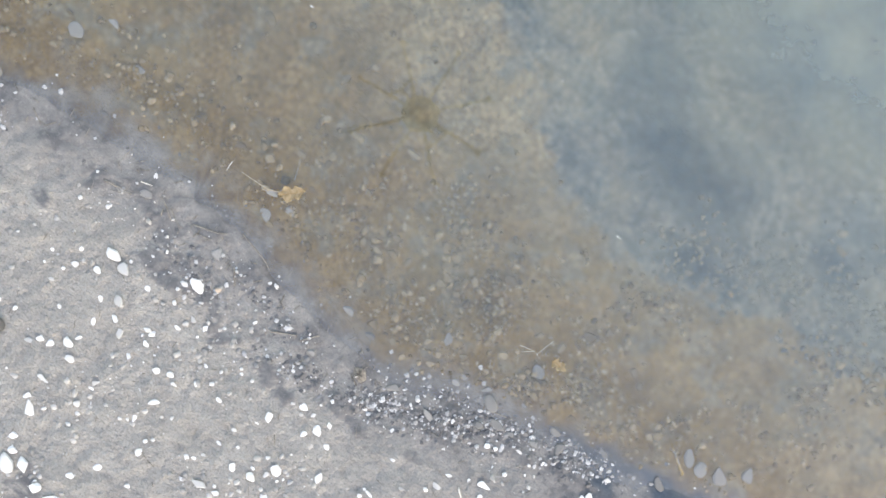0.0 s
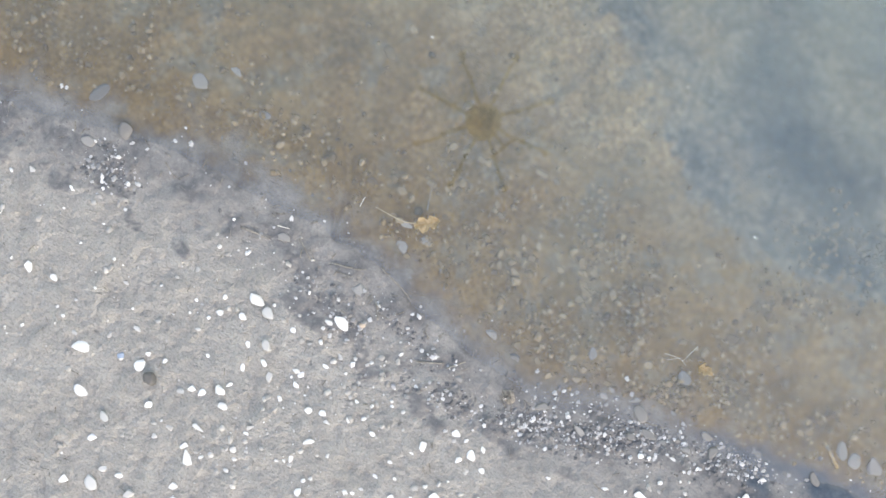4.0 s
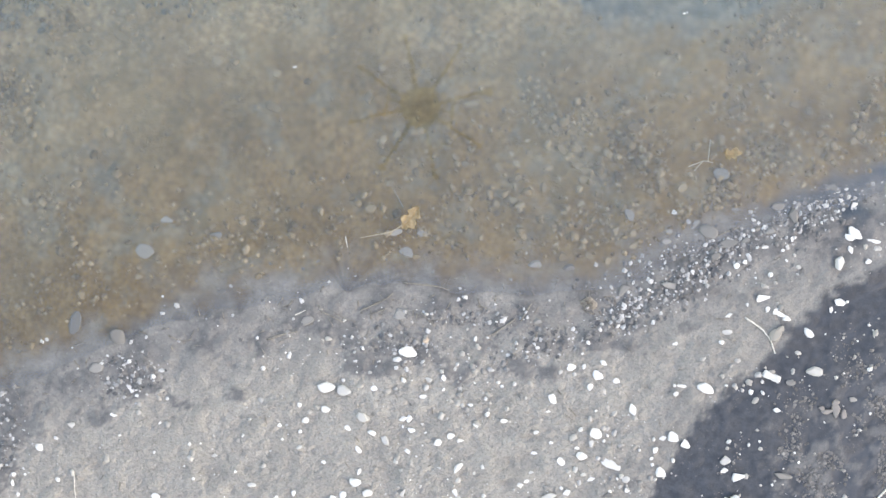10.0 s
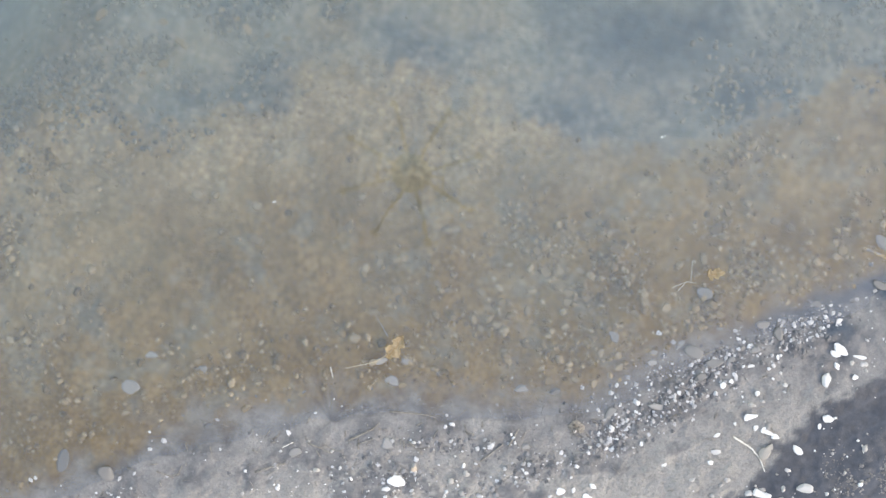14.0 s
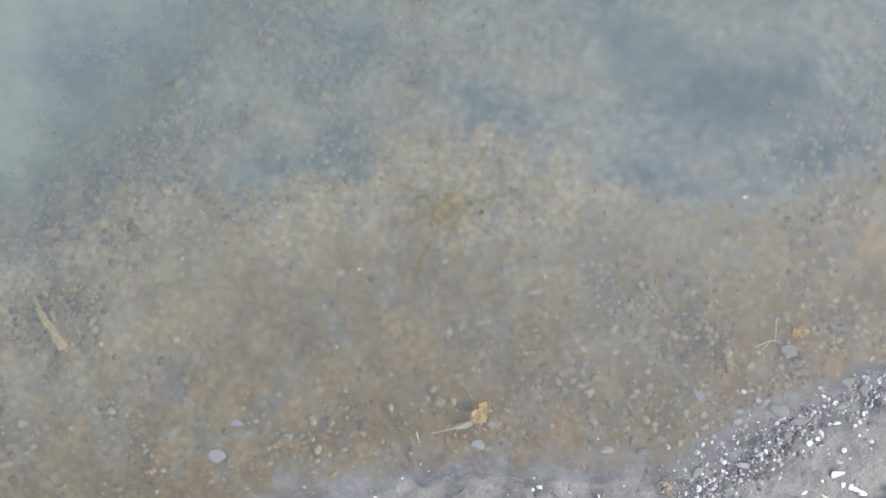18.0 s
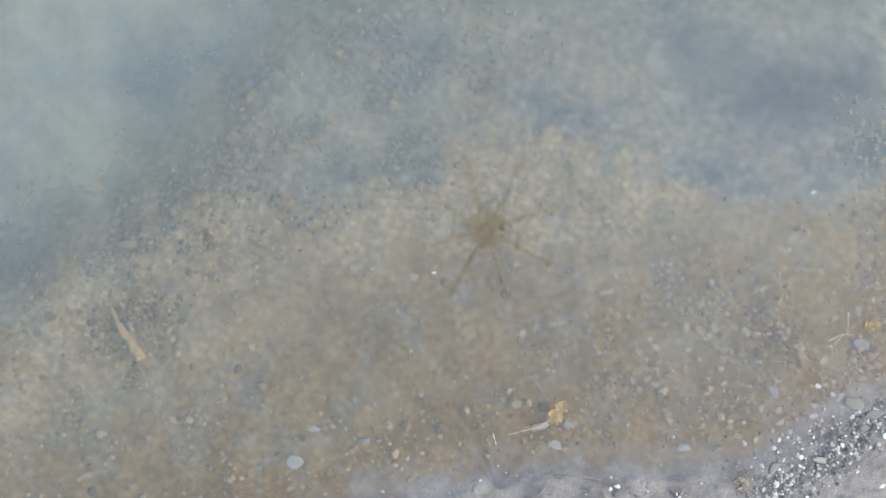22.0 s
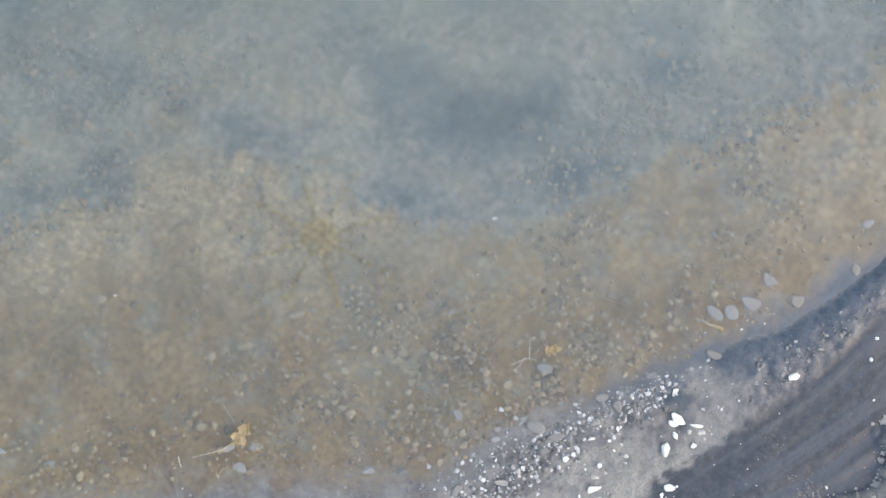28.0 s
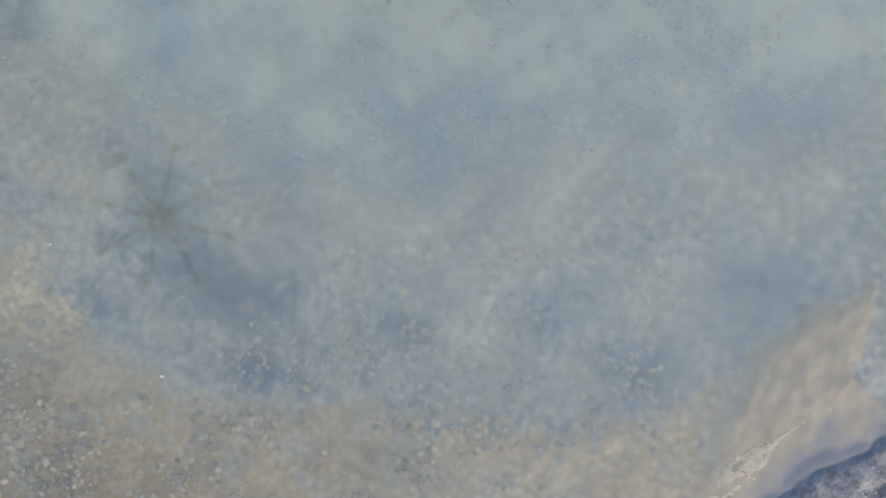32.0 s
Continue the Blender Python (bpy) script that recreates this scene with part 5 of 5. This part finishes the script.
bone_shape(1.536, -0.171, 0.07, 0.03, -20)
lump("shell_fragment", 1.543, 0.052, [(-0.018, 0.012, 0.03, 0.02, 0.012, 20), (0.0, 0.0, 0.05, 0.016, 0.012, -25), (0.022, -0.01, 0.028, 0.018, 0.012, 0)], WHITE_STONE,
     "pale angular shell-like piece at the mud's edge", "shell", 5)
lump("chalk_block", 1.462, -0.646, [(0.0, 0.0, 0.066, 0.06, 0.045, 70), (-0.01, 0.014, 0.05, 0.035, 0.036, 40)], WHITE_STONE,
     "large angular white stone block on dark mud", "stone", 8)
lump("clay_lump", 1.776, -0.271, [(0.0, 0.0, 0.055, 0.03, 0.02, 100), (-0.03, -0.008, 0.045, 0.018, 0.014, 10), (0.03, -0.012, 0.034, 0.026, 0.016, 70), (-0.005, 0.028, 0.03, 0.02, 0.016, 40),
      (-0.05, 0.002, 0.024, 0.016, 0.01, 0)], CLAY, "broken pinkish-grey clay lump on dark mud", "clay lump", 11)
lump("clay_lump", 1.53, -0.02, [(0.0, 0.0, 0.05, 0.038, 0.012, 60), (0.014, 0.02, 0.034, 0.022, 0.01, 20)], CLAY, "flat brownish clay lump on silt", "clay lump", 14)
lump("clay_lump", 2.674, 0.611, [(0.0, 0.0, 0.055, 0.022, 0.014, 35), (0.02, 0.02, 0.034, 0.018, 0.012, 70), (-0.02, -0.012, 0.03, 0.016, 0.01, 10)], CLAY,
     "pale yellowish dry clay lump in the rut", "clay lump", 17)
lump("tan_stone", 0.302, -0.151, [(0, 0, 0.024, 0.019, 0.016, 30)], TAN_STONE, "small orange-tan stone among the wet gravel", "stone", 27)
lump("blue_stone", -0.250, -0.835, [(0, 0, 0.03, 0.024, 0.018, 70)], BLUE_STONE, "small blue-grey stone lying on pale silt", "stone", 29)
lump("dark_stone", -0.118, -0.819, [(0, 0, 0.055, 0.05, 0.035, 20)], DARK_STONE, "dark grey weathered stone set in pale silt", "stone", 23)
for x, y, size, turn in ((1.094, 1.065, 0.013, 15), (0.54, 1.27, 0.006, 40), (-0.235, 0.766, 0.01, 0)):
    fluff = lump("floating_fluff", x, y, [(0, 0, size * 0.8, size * 0.3, 0.003, turn), (size * 0.75, size * 0.25, size * 0.4, size * 0.25, 0.003, turn + 50)], FLUFF,
                 "tiny white tuft of fluff floating on the water", "fluff", 20 + int(turn))
    fluff.location.z = 0.0


# ---- pale clay crust by the bank ----
def clay_crust():
    step = 0.006
    xs, ys = np.arange(2.88, 3.32, step), np.arange(1.55, 2.2, step)
    fx, fy = np.meshgrid(xs, ys)
    along = (fx - 2.95) * 0.379 + (fy - 1.6) * 0.925
    across = (fx - 2.95) * 0.925 - (fy - 1.6) * 0.379
    middle = 0.02 * np.sin(along * 9 + 0.6) + 0.012
    wide = (0.03 + 0.03 * grain(fx, fy, 0.09, 6)) * smooth01(along, 0.03, 0.2) * (1 - smooth01(along, 0.3, 0.52)) + 0.0005
    streaks = 0.6 * rough_grain(along * 0.3, across * 2.2, 0.05, 2) + 0.4 * rough_grain(fx, fy, 0.022, 3)
    body = 0.03 * (1 - np.abs(across - middle) / wide) * 1.1 - 0.032 * smooth01(streaks, 0.42, 0.62) + 0.05 * (rough_grain(fx, fy, 0.05, 5) - 0.55)
    floor = np.minimum(ground_parts(fx, fy)[0], -0.008)
    high = floor + 0.001 + np.clip(body, 0, 0.02) * 0.22 + 0.002 * grain(fx, fy, 0.012, 4)
    bm = bmesh.new()
    cells = {}
    def corner(i, j):
        if (i, j) not in cells:
            cells[(i, j)] = bm.verts.new((fx[j, i], fy[j, i], float(high[j, i]) if body[j, i] > 0 else float(floor[j, i]) - 0.001))
        return cells[(i, j)]
    for j in range(len(ys) - 1):
        for i in range(len(xs) - 1):
            if max(body[j, i], body[j, i + 1], body[j + 1, i], body[j + 1, i + 1]) > 0:
                bm.faces.new((corner(i, j), corner(i + 1, j), corner(i + 1, j + 1), corner(i, j + 1)))
    top = list(bm.faces)
    bmesh.ops.solidify(bm, geom=top, thickness=0.0008)
    return tagged(part("clay_crust", bm, CRUST), "ragged pale yellowish clay crust in shallow water along the bank", "clay crust")


clay_crust()


# ---- eight-armed camera drone, hovering; the water mirrors it ----
def octocopter(x, y, z, turn):
    dark = Nodes("drone_carbon")
    carbon = dark.finish(dark.mix(dark.step(dark.noise(60), 0.4, 0.6), (0.06, 0.058, 0.045), (0.085, 0.08, 0.062)), 0.45)
    pale = Nodes("drone_shell")
    shell = pale.finish(pale.mix(pale.step(pale.noise(30), 0.4, 0.6), (0.22, 0.195, 0.105), (0.27, 0.24, 0.13)), 0.5)
    drone = tagged(new("octocopter"), "dark eight-armed camera drone hovering above the shallow water", "drone")
    drone.matrix_world = pose(x, y, z, 0, 0, turn)

    def rod(name, a, b, r, material, parent=drone, sides=10):
        bm = bmesh.new()
        a, b = Vector(a), Vector(b)
        bmesh.ops.create_cone(bm, cap_ends=True, segments=sides, radius1=r, radius2=r * 0.9, depth=(b - a).length)
        bm.transform(Matrix.Translation((a + b) / 2) @ (b - a).to_track_quat("Z", "Y").to_matrix().to_4x4())
        return part(name, bm, material, parent)

    def disc(name, centre, r, high, material, parent=drone, sides=24):
        bm = bmesh.new()
        bmesh.ops.create_cone(bm, cap_ends=True, segments=sides, radius1=r, radius2=r * 0.94, depth=high)
        bmesh.ops.bevel(bm, geom=[e for e in bm.edges if abs(e.verts[0].co.z - e.verts[1].co.z) < 1e-6], offset=high * 0.2, segments=2, affect="EDGES")
        bm.transform(Matrix.Translation(centre))
        return part(name, bm, material, parent)

    disc("body", (0, 0, 0), 0.145, 0.05, shell, sides=16)
    disc("cover", (0, 0, 0.045), 0.10, 0.04, shell)
    disc("battery_tray", (0, 0, -0.045), 0.085, 0.03, carbon)
    for k in range(8):
        a = math.tau * (k + 0.5) / 8
        c, s = math.cos(a), math.sin(a)
        arm = rod("arm", (0.13 * c, 0.13 * s, 0), (0.52 * c, 0.52 * s, 0.035), 0.0125, carbon)
        disc("motor", (0.5225 * c, 0.5225 * s, 0.045), 0.025, 0.04, carbon, arm)
        bm = bmesh.new()
        bmesh.ops.create_cube(bm, size=1)
        bm.transform(Matrix.Translation((0.43 * c, 0.43 * s, 0.072)) @ pose(0, 0, 0, 6, 0, math.degrees(a)) @ Matrix.Diagonal((0.2, 0.02, 0.003, 1)))
        bmesh.ops.bevel(bm, geom=list(bm.edges), offset=0.001, segments=1, affect="EDGES")
        part("propeller", bm, carbon, arm)
    for side in (-1, 1):
        leg = rod("landing_leg", (side * 0.09, 0, -0.03), (side * 0.24, 0, 0.0), 0.009, carbon)
        rod("skid", (side * 0.24, -0.12, 0.0), (side * 0.24, 0.12, 0.0), 0.009, carbon, leg)
    return drone


octocopter(0.12, 0.85, 3.66, -5.5)
